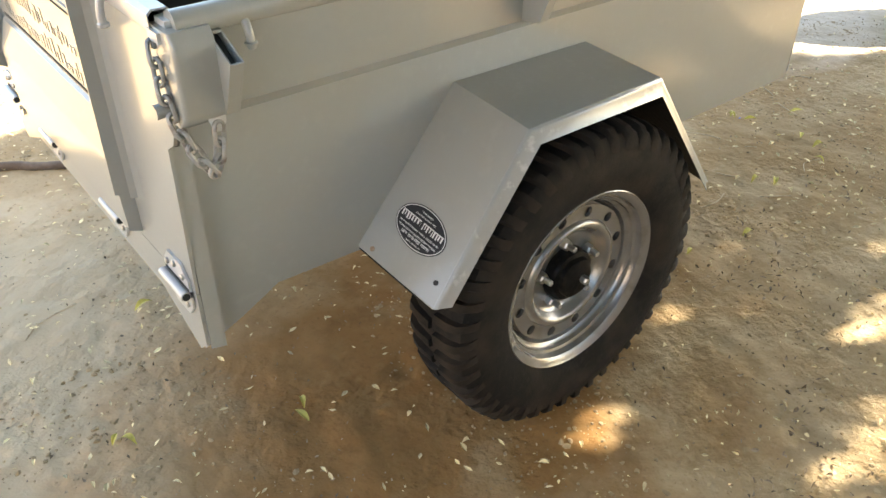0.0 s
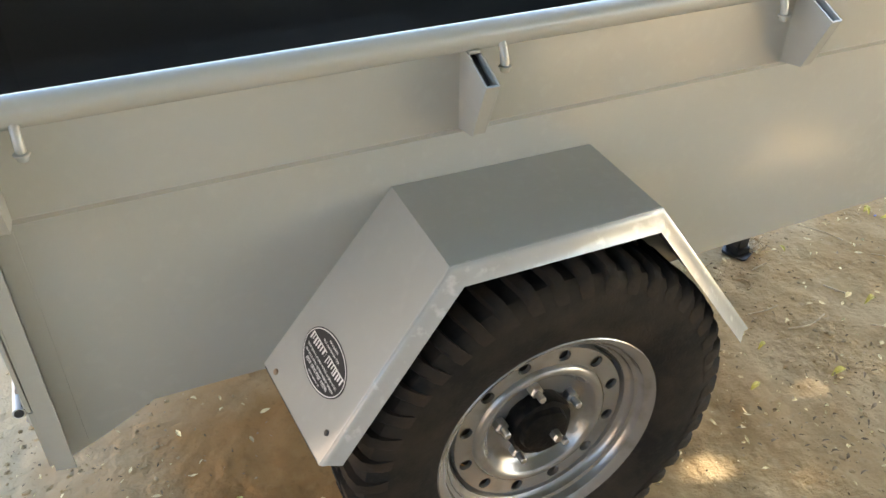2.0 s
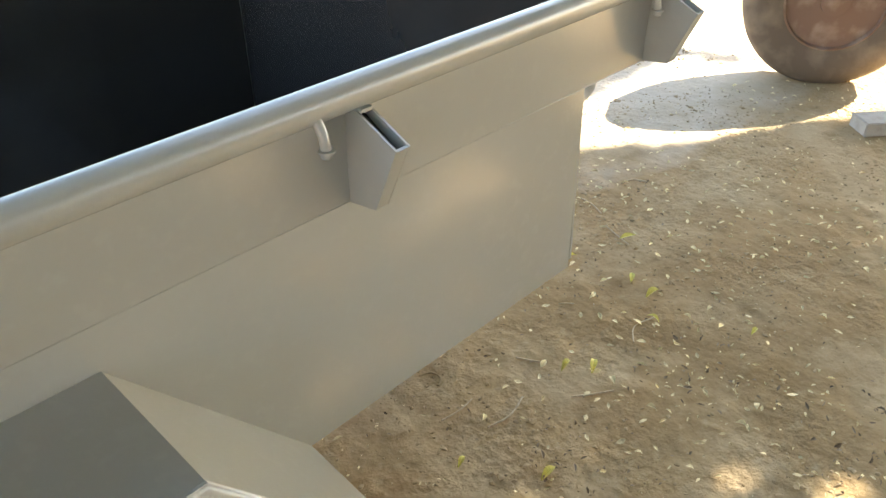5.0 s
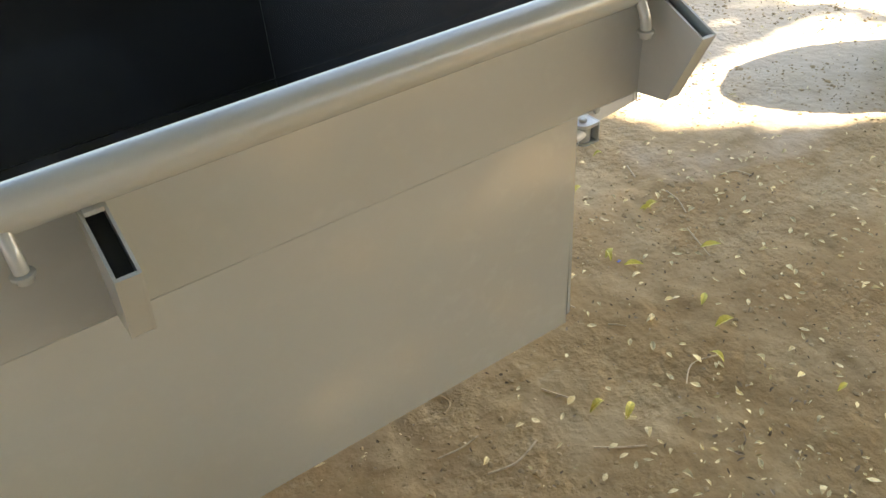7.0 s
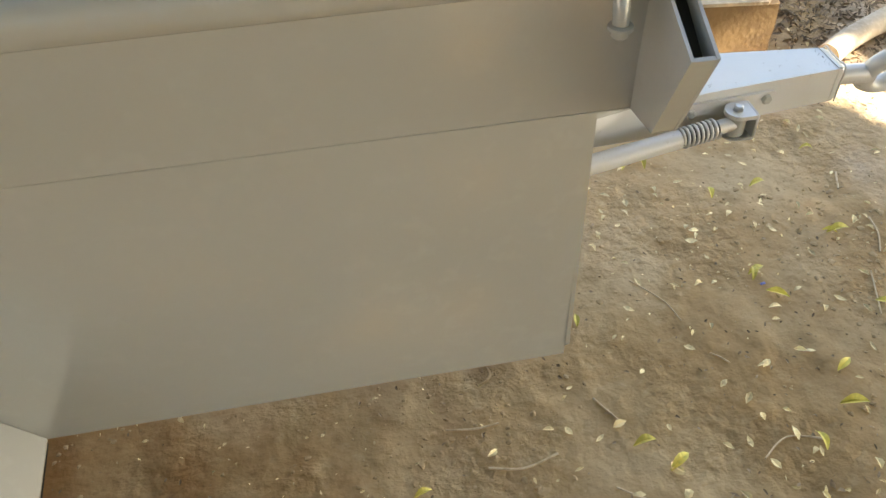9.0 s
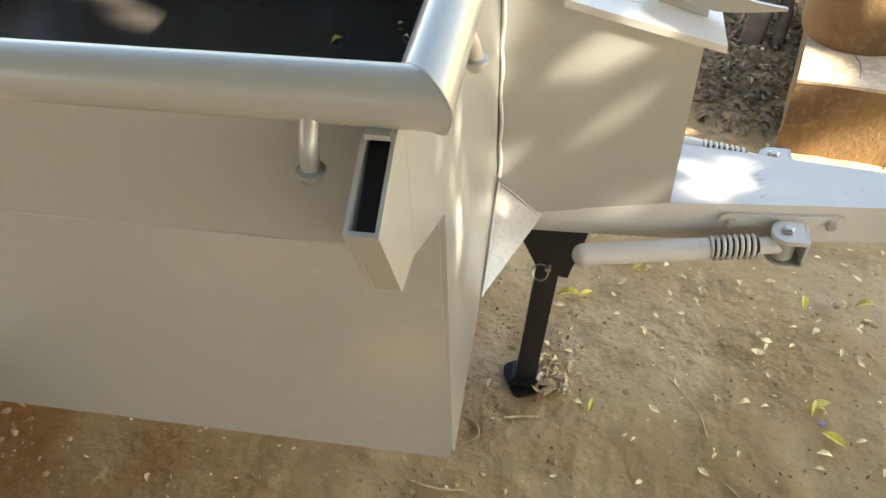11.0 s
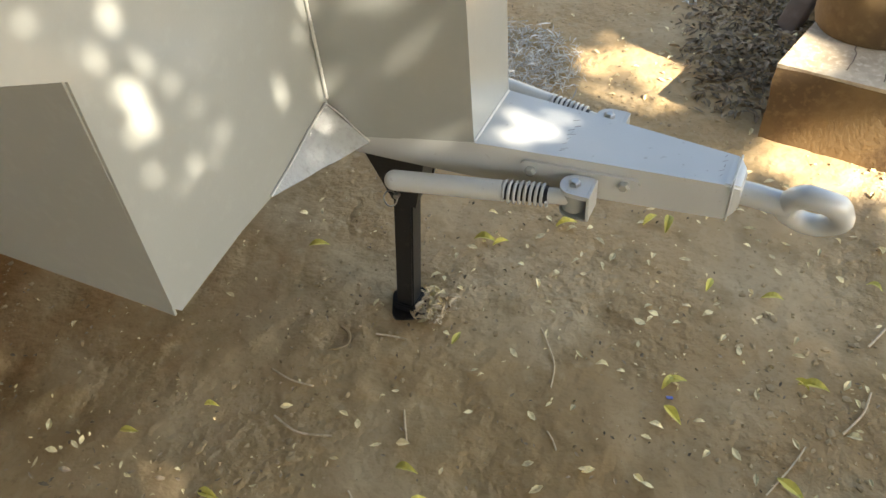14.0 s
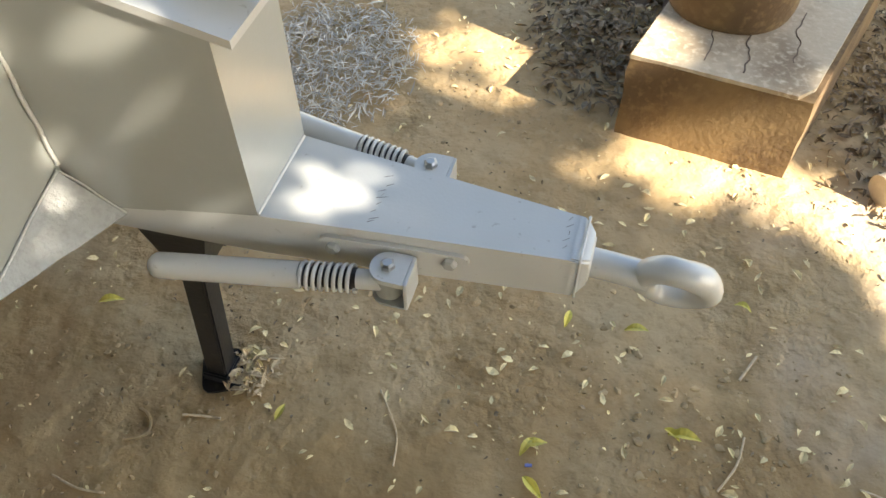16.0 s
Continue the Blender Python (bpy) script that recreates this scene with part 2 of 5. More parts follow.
def merge(*parts):
    """Several bmeshes into one."""
    res = bmesh.new()
    for bm in parts:
        me = bpy.data.meshes.new("tmp")
        bm.to_mesh(me)
        bm.free()
        res.from_mesh(me)
        bpy.data.meshes.remove(me)
    return res


def sweep(path, section, closed=False, caps=True):
    """A section (list of (u, v)) carried along a path of points."""
    bm = bmesh.new()
    pts = [Vector(p) for p in path]
    rings = []
    n = len(pts)
    side = None
    for i, p in enumerate(pts):
        a = pts[(i - 1) % n] if (closed or i > 0) else p
        b = pts[(i + 1) % n] if (closed or i < n - 1) else p
        d = (b - a).normalized()
        if side is None:
            ref = Vector((0, 0, 1)) if abs(d.z) < 0.9 else Vector((1, 0, 0))
            side = d.cross(ref).normalized()
        side = (side - d * side.dot(d)).normalized()
        up = side.cross(d)
        rings.append([bm.verts.new(p + side * u + up * v) for u, v in section])
    k = len(section)
    for i in range(n if closed else n - 1):
        r, s = rings[i], rings[(i + 1) % n]
        for j in range(k):
            bm.faces.new((r[j], r[(j + 1) % k], s[(j + 1) % k], s[j]))
    if caps and not closed:
        bm.faces.new(rings[0][::-1])
        bm.faces.new(rings[-1])
    return bm


def circle(r, k=12):
    return [(r * math.cos(2 * math.pi * i / k), r * math.sin(2 * math.pi * i / k)) for i in range(k)]


def tube(path, r, k=12):
    return sweep(path, circle(r, k))


def smooth_path(pts, per=6):
    """Points along a soft curve through the given ones."""
    p = [Vector(q) for q in pts]
    out = []
    for i in range(len(p) - 1):
        a, b, c, d = p[max(i - 1, 0)], p[i], p[i + 1], p[min(i + 2, len(p) - 1)]
        for k in range(per):
            t = k / per
            out.append(0.5 * ((2 * b) + (c - a) * t + (2 * a - 5 * b + 4 * c - d) * t * t + (3 * b - a - 3 * c + d) * t ** 3))
    return out + [p[-1]]


def lathe(profile, centre, axis="y", k=48, closed=False):
    """Turns the profile (radius, along) round an axis through centre."""
    bm = bmesh.new()
    c = Vector(centre)
    rings = []
    for r, d in profile:
        ring = []
        for i in range(k):
            a = 2 * math.pi * i / k
            u, v = r * math.cos(a), r * math.sin(a)
            ring.append(bm.verts.new(c + Vector({"y": (u, d, v), "z": (u, v, d), "x": (d, u, v)}[axis])))
        rings.append(ring)
    m = len(rings)
    for i in range(m if closed else m - 1):
        r, s = rings[i], rings[(i + 1) % m]
        for j in range(k):
            bm.faces.new((r[j], r[(j + 1) % k], s[(j + 1) % k], s[j]))
    if not closed:
        for ring in (rings[0], rings[-1]):
            bm.faces.new(ring)
    return bm


def bead(path, r, per=10, seed=0, k=7):
    """A run of weld: a rope of small uneven lumps."""
    pts = smooth_path(path, per)
    bm = tube(pts, r, k)
    bm.verts.ensure_lookup_table()
    for i, p in enumerate(pts):
        f = 0.75 + 0.35 * abs(math.sin(i * 1.3 + seed)) + 0.35 * noise.noise((i * 0.7, seed, 0.3))
        for v in bm.verts[i * k:(i + 1) * k]:
            v.co = p + (v.co - p) * f
    return bm


def soft_section(w, h, r, k=4):
    """A rounded rectangle as a section."""
    out = []
    for cx, cy, a0 in ((w / 2 - r, h / 2 - r, 0), (-w / 2 + r, h / 2 - r, 90), (-w / 2 + r, -h / 2 + r, 180), (w / 2 - r, -h / 2 + r, 270)):
        for i in range(k + 1):
            a = radians(a0 + 90 * i / k)
            out.append((cx + r * math.cos(a), cy + r * math.sin(a)))
    return out


# ---- ground ----
# footprints and small hollows: x, y, radius x, radius y, depth
DENTS = ((1.645, 0.480, 0.060, 0.034, 0.006), (1.845, 0.755, 0.035, 0.03, 0.005), (2.13, 0.72, 0.05, 0.03, 0.006), (0.44, 0.27, 0.04, 0.04, 0.009), (1.25, 0.12, 0.07, 0.05, 0.008), (1.05, 0.16, 0.05, 0.06, 0.008), (2.25, 0.35, 0.09, 0.06, 0.006), (0.17, 0.25, 0.06, 0.16, 0.006))


def ground_height(x, y):
    near = math.exp(-((x - 1.2) ** 2 + (y - 0.8) ** 2) / 60)
    h = 0.012 * noise.noise((x * 1.3, y * 1.3, 3.1)) + 0.006 * noise.noise((x * 5, y * 5, 7.7)) + 0.0048 * noise.noise((x * 17, y * 17, 1.3))
    h += 0.007 * max(0, noise.noise((x * 33, y * 33, 5.5)) - 0.15)
    for cx, cy, rx, ry, deep in DENTS:
        q = ((x - cx) / rx) ** 2 + ((y - cy) / ry) ** 2
        if q < 6:
            h += deep * (0.45 * math.exp(-((q - 1.6) / 0.8) ** 2) - math.exp(-q * 1.5))
    return h * near + 0.25 * (1 - near) * noise.noise((x * 0.06, y * 0.06, 0.4))


def axis_steps(lo, hi, step):
    fine = list(np.arange(lo, hi + step / 2, step))
    far, d, v, w = [], step, lo, hi
    left, right = [], []
    while v > -400:
        d *= 1.35
        v -= d
        w += d
        left.append(v)
        right.append(w)
    return left[::-1] + fine + right


gx, gy = axis_steps(-1.2, 3.4, 0.0125), axis_steps(-0.9, 2.9, 0.0125)
verts = [(x, y, ground_height(x, y)) for y in gy for x in gx]
nx = len(gx)
faces = [(j * nx + i, j * nx + i + 1, (j + 1) * nx + i + 1, (j + 1) * nx + i) for j in range(len(gy) - 1) for i in range(nx - 1)]
me = bpy.data.meshes.new("ground")
me.from_pydata(verts, [], faces)
me.polygons.foreach_set("use_smooth", [True] * len(me.polygons))
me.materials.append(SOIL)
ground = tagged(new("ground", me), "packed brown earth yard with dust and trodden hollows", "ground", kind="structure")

# plain unseen walls that close the place far behind the trailer and behind the camera
PLASTER = shader("dusty pink plaster", (0.41, 0.335, 0.28), 0.9, spots=[(1.2, (0.33, 0.26, 0.215), 0.45, 0.7, 5), (25, (0.52, 0.40, 0.32), 0.5, 0.75, 5)], bump=0.5, bump_scale=60)


def added_wall(name, a, b, high, mat, label):
    """An uneven wall between two ground points, with its own thickness."""
    a, b = Vector((*a, 0)), Vector((*b, 0))
    side = (b - a).normalized().cross(Vector((0, 0, 1))) * 0.12
    bm = bmesh.new()
    n = 16
    last = None
    for k in range(n + 1):
        p = a.lerp(b, k / n)
        h = high + 0.03 * math.sin(k * 2.3)
        vs = [bm.verts.new(p + side * q + Vector((0, 0, z))) for q, z in ((-1, -0.3), (1, -0.3), (1, h), (-1, h))]
        if last:
            for q in range(4):
                bm.faces.new((last[q], vs[q], vs[(q + 1) % 4], last[(q + 1) % 4]))
        else:
            bm.faces.new(vs)
        last = vs
    bm.faces.new(last[::-1])
    tagged(new(name, finish(bm, mat, 20)), label, "wall", kind="structure")


# added to block low sky light; the west one also bounces warm light
added_wall("unseen_wall_south", (-7.0, -7.5), (7.0, -7.5), 2.3, BRICK, "plain brown unseen wall, added to block low light")
added_wall("unseen_wall_west", (-8.5, -7.5), (-8.5, 10.0), 3.2, PLASTER, "dusty pink unseen wall, added to bounce warm light")

# ---- the trailer ----
trailer = thing("trailer", BASE, "light grey steel utility trailer with a black bed", "trailer")
X0, X1 = -0.045, 1.692                 # rear and front of the tub
LOW = 0.143                            # the lower side's plane


def both(name, make, material, parent, label="", smooth=30):
    """The part on the near side, and its mirror image on the far one."""
    a = part(name, make(), material, parent, label, smooth)
    b = part(name, mirror(make()), material, parent, label, smooth)
    return a, b


def upper_side():
    return sheet([(0.0325, 1.034), (0.0375, 0.911), (LOW, 0.8465)], "x", X0, X1 - 0.005, 0.004, (0.6, 0.8))


def lower_side():
    return plate([(X0, 0.440), (0.02, 0.468), (0.095, 0.507), (0.27, 0.503), (1.0, 0.475), (X1 - 0.005, 0.478), (X1 - 0.005, 0.8475), (X0, 0.8475)], "y", LOW, LOW + 0.004)


both("side_panel", upper_side, PAINT, trailer)
both("panel_edge", lambda: tube([(X0 + 0.03, 0.0375, 0.9108), (0.8, 0.0375, 0.9110), (X1 - 0.012, 0.0375, 0.9108)], 0.0007, 6), PAINT, trailer)
both("lower_side_panel", lower_side, PAINT, trailer)
R = 2 * YC
part("front_panel", bevel(plate([(0.035, 1.034), (0.033, 0.911), (0.146, 0.846), (0.141, 0.498), (0.152, 0.481), (0.30, 0.494), (R - 0.30, 0.494), (R - 0.152, 0.481), (R - 0.141, 0.498), (R - 0.146, 0.846), (R - 0.033, 0.911), (R - 0.035, 1.034)], "x", X1 - 0.005, X1), 0.001), PAINT, trailer)
# inside of the tub: black floor, steps and walls
part("bed_floor", block(X0 + 0.01, X1 - 0.008, LOW + 0.006, R - LOW - 0.006, 0.505, 0.512), BLACK, trailer, "glossy black painted bed floor")


def liner():
    return sheet([(LOW + 0.005, 0.512), (LOW + 0.005, 0.906), (0.040, 0.916), (0.040, 1.03)], "x", X0 + 0.006, X1 - 0.0095, 0.002, (0.9, 0.4))


both("bed_wall", liner, BLACK, trailer)
part("bed_front_wall", plate([(0.046, 1.03), (0.046, 0.92), (LOW + 0.008, 0.910), (LOW + 0.008, 0.512), (R - LOW - 0.008, 0.512), (R - LOW - 0.008, 0.910), (R - 0.046, 0.92), (R - 0.046, 1.03)], "x", X1 - 0.009, X1 - 0.006), BLACK, trailer)

part("bed_rear_wall", plate([(0.046, 1.03), (0.046, 0.92), (LOW + 0.008, 0.910), (LOW + 0.008, 0.512), (R - LOW - 0.008, 0.512), (R - LOW - 0.008, 0.910), (R - 0.046, 0.92), (R - 0.046, 1.03)], "x", X0 + 0.0065, X0 + 0.0095), BLACK, trailer)

# top rail: a pipe mitred at the front corners
RR, RZ = 0.0178, 1.0365
RY, RX = 0.0293, 1.7048


def mitred(p, q, sect, cut_p, cut_q):
    """A straight pipe between p and q, its ends cut to the given planes' slopes."""
    bm = bmesh.new()
    rings = []
    for end, cut in ((Vector(p), cut_p), (Vector(q), cut_q)):
        rings.append([bm.verts.new((end.x + (cut * u if abs(p[1] - q[1]) < 1e-6 else u), end.y + (u if abs(p[1] - q[1]) < 1e-6 else cut * u), end.z + v)) for u, v in sect])
    k = len(sect)
    for j in range(k):
        bm.faces.new((rings[0][j], rings[0][(j + 1) % k], rings[1][(j + 1) % k], rings[1][j]))
    bm.faces.new(rings[0])
    bm.faces.new(rings[1])
    return bm


sect = circle(RR, 24)
part("top_rail", mitred((X0 - 0.004, RY, RZ), (RX, RY, RZ), sect, 0, -1), PAINT, trailer, smooth=40)
part("top_rail", mitred((X0 - 0.004, R - RY, RZ), (RX, R - RY, RZ), sect, 0, 1), PAINT, trailer, smooth=40)
part("top_rail", mitred((RX, RY, RZ), (RX, R - RY, RZ), sect, -1, 1), PAINT, trailer, smooth=40)


def rail_weld(far):
    s = 1 if far else -1
    ring = [(RX + (RR + 0.0002) * math.cos(radians(a)), (R - RY if far else RY) + s * (RR + 0.0002) * math.cos(radians(a)), RZ + (RR + 0.0002) * math.sin(radians(a))) for a in range(0, 360, 10)]
    bm = sweep(ring, circle(0.0009, 6), closed=True)
    for v in bm.verts:
        v.co += Vector(noise.noise_vector(v.co * 120)) * 0.0009
    return bm


for far in (False, True):
    part("corner_weld", rail_weld(far), PAINT, trailer, smooth=60)


PW = 0.0097                            # half the width of a stake pocket


# stake pockets: sleeves of sheet steel, open on the slanted top
def pocket(x):
    w, t = PW, 0.0025
    prof = [(0.036, 1.022), (0.016, 1.022), (-0.040, 0.996), (-0.005, 0.917), (0.036, 0.911)]
    shell = [plate(prof, "x", x - w, x - w + t), plate(prof, "x", x + w - t, x + w)]
    a, b = x - w + t, x + w - t
    shell.append(plate([(-0.0397, 0.9955), (-0.0047, 0.9175), (-0.002, 0.919), (-0.0365, 0.9965)], "x", a, b))
    shell.append(plate([(-0.005, 0.9173), (0.036, 0.9113), (0.036, 0.914), (-0.003, 0.920)], "x", a, b))
    shell.append(plate([(0.010, 1.0205), (0.010, 1.024), (0.030, 1.024), (0.030, 1.018), (0.014, 1.018)], "x", a, b))
    return merge(*shell)


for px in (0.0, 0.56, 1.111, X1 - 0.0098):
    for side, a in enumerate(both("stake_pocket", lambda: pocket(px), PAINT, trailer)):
        # solid near-black fill: the hollow's shade is put into its colour
        part("sleeve_shade_fill", hull(*[(px + s * (PW - 0.0027), R - y if side else y, z) for s in (-1, 1) for y, z in ((0.034, 1.014), (0.020, 1.012), (-0.028, 0.984), (-0.002, 0.925), (0.034, 0.920))]), DARK, a, "dark fill standing in for shade inside the sleeve")


# rope hooks below the rail
def rope_hook(p, out):
    p, o = Vector(p), Vector(out)
    pts = smooth_path([p + Vector((0, 0, 0.028)) - o * 0.018, p + Vector((0, 0, 0.019)) - o * 0.008, p + Vector((0, 0, 0.007)) + o * 0.000, p + Vector((0, 0, -0.003)) + o * 0.003, p + Vector((0, 0, -0.010)) + o * 0.004])
    rod = tube(pts, 0.0056, 14)
    tip = Vector(pts[-1])
    knob = lathe([(0.0055, 0.003), (0.0085, 0.002), (0.0088, 0.0), (0.0062, -0.001), (0.0062, -0.005), (0.004, -0.007)], tip, "z", 14)
    return merge(rod, knob)


for hx in (0.043, 0.600, 1.054, 1.643):
    both("rope_hook", lambda: rope_hook((hx, 0.010, 1.008), (0, -1, 0)), PAINT, trailer, "", 60)
both("rope_hook", lambda: rope_hook((1.715, 0.131, 1.008), (1, 0, 0)), PAINT, trailer, "", 60)


# ---- wheels and mudguards ----
WX, WZ, WY = 0.682, 0.350, 0.012
RT = 0.352


def tyre():
    half = 0.086
    prof = [(0.195, -0.062), (0.212, -0.071), (0.234, -0.080), (0.268, half * -1.0), (0.295, -0.084), (0.322, -0.079), (0.334, -0.070), (0.340, -0.05), (0.342, 0.0)]
    prof = prof + [(r, -d) for r, d in prof[-2::-1]]
    bm = lathe(prof + [(0.192, 0.04), (0.192, -0.04)], (WX, WY, WZ), "y", 72, closed=True)
    return bm


def tread_lug(side):
    """One tread bar at angle zero; the others are turned copies."""
    b = bmesh.new()
    rows = [(0.006, 0.338, RT - 0.001), (0.046, 0.338, RT), (0.070, 0.328, RT - 0.005), (0.0815, 0.314, 0.334), (0.0850, 0.302, 0.316)]
    vs = []
    for q, (d, lo, hi) in enumerate(rows):
        skew = 0.05 * (0.4 - q / 4)
        wid = 0.033 if q < 3 else 0.030
        sec = []
        for r, f in ((lo, 1.2), (hi, 0.82)):
            for s in (-1, 1):
                t = skew + s * wid * f * 0.95
                sec.append(b.verts.new((r * math.cos(t), side * d, r * math.sin(t))))
        vs.append(sec)
    for u, v in zip(vs, vs[1:]):
        b.faces.new((u[2], u[3], v[3], v[2]))
        b.faces.new((u[0], u[2], v[2], v[0]))
        b.faces.new((u[3], u[1], v[1], v[3]))
    b.faces.new((vs[0][0], vs[0][1], vs[0][3], vs[0][2]))
    b.faces.new((vs[-1][0], vs[-1][2], vs[-1][3], vs[-1][1]))
    return b


LUGS = {s: finish(bevel(tread_lug(s), 0.002, 1, 40), RUBBER, 40) for s in (-1, 1)}


def rim_barrel():
    outer = [(0.203, -0.068), (0.209, -0.072), (0.2125, -0.069), (0.2125, -0.064), (0.208, -0.062), (0.197, -0.058), (0.193, -0.036), (0.187, -0.030), (0.172, -0.022), (0.169, 0.0), (0.170, 0.03), (0.190, 0.04), (0.196, 0.066), (0.210, 0.07)]
    inner = [(0.206, 0.066), (0.188, 0.055), (0.164, 0.03), (0.162, 0.0), (0.1635, -0.014), (0.168, -0.020), (0.1715, -0.024), (0.1725, -0.030), (0.1785, -0.034), (0.1815, -0.038), (0.1825, -0.045), (0.1885, -0.048), (0.191, -0.053), (0.1925, -0.061), (0.198, -0.066)]
    prof = outer + inner
    return lathe(prof, (WX, WY, WZ), "y", 72, closed=True)


def rim_disc():
    """The pressed wheel disc with a ring of round holes."""
    n, k = 12, 16
    y0 = WY - 0.030
    ri, ro, rh, hr = 0.129, 0.162, 0.1455, 0.0118
    bm = bmesh.new()
    for i in range(n):
        a0 = 2 * math.pi * (i + 0.5) / n
        da = math.pi / n
        outer, inner, deep = [], [], []
        for j in range(k):
            t = 2 * math.pi * j / k
            c, s = math.cos(t), math.sin(t)
            q = max(abs(c), abs(s))
            r = (ri + ro) / 2 + (ro - ri) / 2 * c / q
            a = a0 + da * s / q
            outer.append(bm.verts.new((WX + r * math.cos(a), y0, WZ + r * math.sin(a))))
            for lst, rr, dy in ((inner, hr, 0.0), (deep, hr * 0.94, 0.008)):
                lst.append(bm.verts.new((WX + (rh + rr * c) * math.cos(a0) - rr * s * math.sin(a0), y0 + dy, WZ + (rh + rr * c) * math.sin(a0) + rr * s * math.cos(a0))))
        for j in range(k):
            m = (j + 1) % k
            bm.faces.new((outer[j], outer[m], inner[m], inner[j]))
            bm.faces.new((inner[j], inner[m], deep[m], deep[j]))
    bmesh.ops.remove_doubles(bm, verts=bm.verts, dist=0.0002)
    prof = [(0.129, -0.030), (0.126, -0.035), (0.121, -0.039), (0.114, -0.039), (0.108, -0.034), (0.101, -0.021), (0.095, -0.014), (0.088, -0.011), (0.03, -0.011)]
    ring = lathe(prof, (WX, WY, WZ), "y", 72)
    lip = lathe([(0.162, -0.030), (0.1650, -0.023), (0.1655, 0.004)], (WX, WY, WZ), "y", 72)
    for b in (ring, lip):
        bmesh.ops.delete(b, geom=[f for f in b.faces if len(f.verts) > 4], context="FACES")
    return merge(bm, ring, lip)


def hub_cap():
    bm = lathe([(0.060, -0.004), (0.060, -0.030), (0.056, -0.040), (0.047, -0.043), (0.044, -0.052), (0.034, -0.056)], (WX, WY, WZ), "y", 20)
    for v in bm.verts:
        v.co += Vector(noise.noise_vector(v.co * 45)) * 0.0035
    return bm


def wheel_nut(i, n=5):
    a = radians(24 + 360 / n * i)
    c = Vector((WX + 0.0720 * math.cos(a), WY - 0.015, WZ + 0.0720 * math.sin(a)))
    nut = lathe([(0.0125, 0.004), (0.0125, -0.010), (0.010, -0.013)], c, "y", 6)
    stud = lathe([(0.0065, -0.012), (0.0065, -0.030), (0.005, -0.032)], c, "y", 10)
    return merge(nut, stud)


def build_wheel(far):
    m = mirror if far else (lambda bm: bm)
    body = part("wheel", m(rim_barrel()), RIM, trailer, "silver painted steel wheel with a ring of round holes", 35)
    part("tyre", m(tyre()), RUBBER, body, "black bar-tread tyre dusted with earth", 35)
    for side in (-1, 1):
        for i in range(46):
            lug = new("tread_lug", LUGS[side])
            lug.parent = body
            c = Vector((WX, R - WY if far else WY, WZ)) - origin_of(body)
            lug.matrix_basis = Matrix.Translation(c) @ Matrix.Rotation(2 * math.pi * (i + (0.5 if side > 0 else 0)) / 46, 4, "Y")
    part("wheel_disc", m(rim_disc()), RIM, body, smooth=40)
    # near-black disc added so that the wheel holes look shaded
    part("wheel_hole_shade", m(lathe([(0.161, 0.03), (0.161, 0.034)], (WX, WY, WZ), "y", 40)), DARK, body)
    part("hub", m(hub_cap()), GREASE, body, "black hub with a grease cap")
    part("hub_bolt", m(lathe([(0.010, -0.052), (0.010, -0.068), (0.007, -0.072)], (WX + 0.014, WY, WZ - 0.004), "y", 6)), STEEL, body, "bright hub bolt")
    for i in range(5):
        part("wheel_nut", m(wheel_nut(i)), STEEL, body)


build_wheel(False)
build_wheel(True)
part("axle", block(WX - 0.03, WX + 0.03, 0.12, R - 0.12, WZ - 0.03, WZ + 0.03, 0.008), ENAMEL, trailer, "black square axle beam")
both("leaf_spring", lambda: merge(*[sheet([(WX - 0.38 + 0.06 * i, 0.437 - 0.010 * i), (WX - 0.18, 0.412 - 0.010 * i), (WX, 0.402 - 0.010 * i), (WX + 0.18, 0.412 - 0.010 * i), (WX + 0.38 - 0.06 * i, 0.437 - 0.010 * i)], "y", 0.36, 0.41, 0.009, (0, -1)) for i in range(3)]), ENAMEL, trailer, "black leaf spring")
for hx in (WX - 0.38, WX + 0.38):
    both("spring_hanger", lambda: block(hx - 0.02, hx + 0.02, 0.36, 0.41, 0.430, 0.506, 0.003), ENAMEL, trailer)
both("chassis_rail", lambda: block(X0 + 0.03, X1 - 0.03, 0.365, 0.405, 0.47, 0.504, 0.003), ENAMEL, trailer)

# mudguard: folded sheet with a turned-down lip
FOLD_OUT = [(0.289, 0.474), (0.496, 0.760), (0.838, 0.764), (1.078, 0.452)]
FOLD_IN = [(0.264, 0.516), (0.491, 0.781), (0.838, 0.777), (1.078, 0.478)]
FY = -0.052


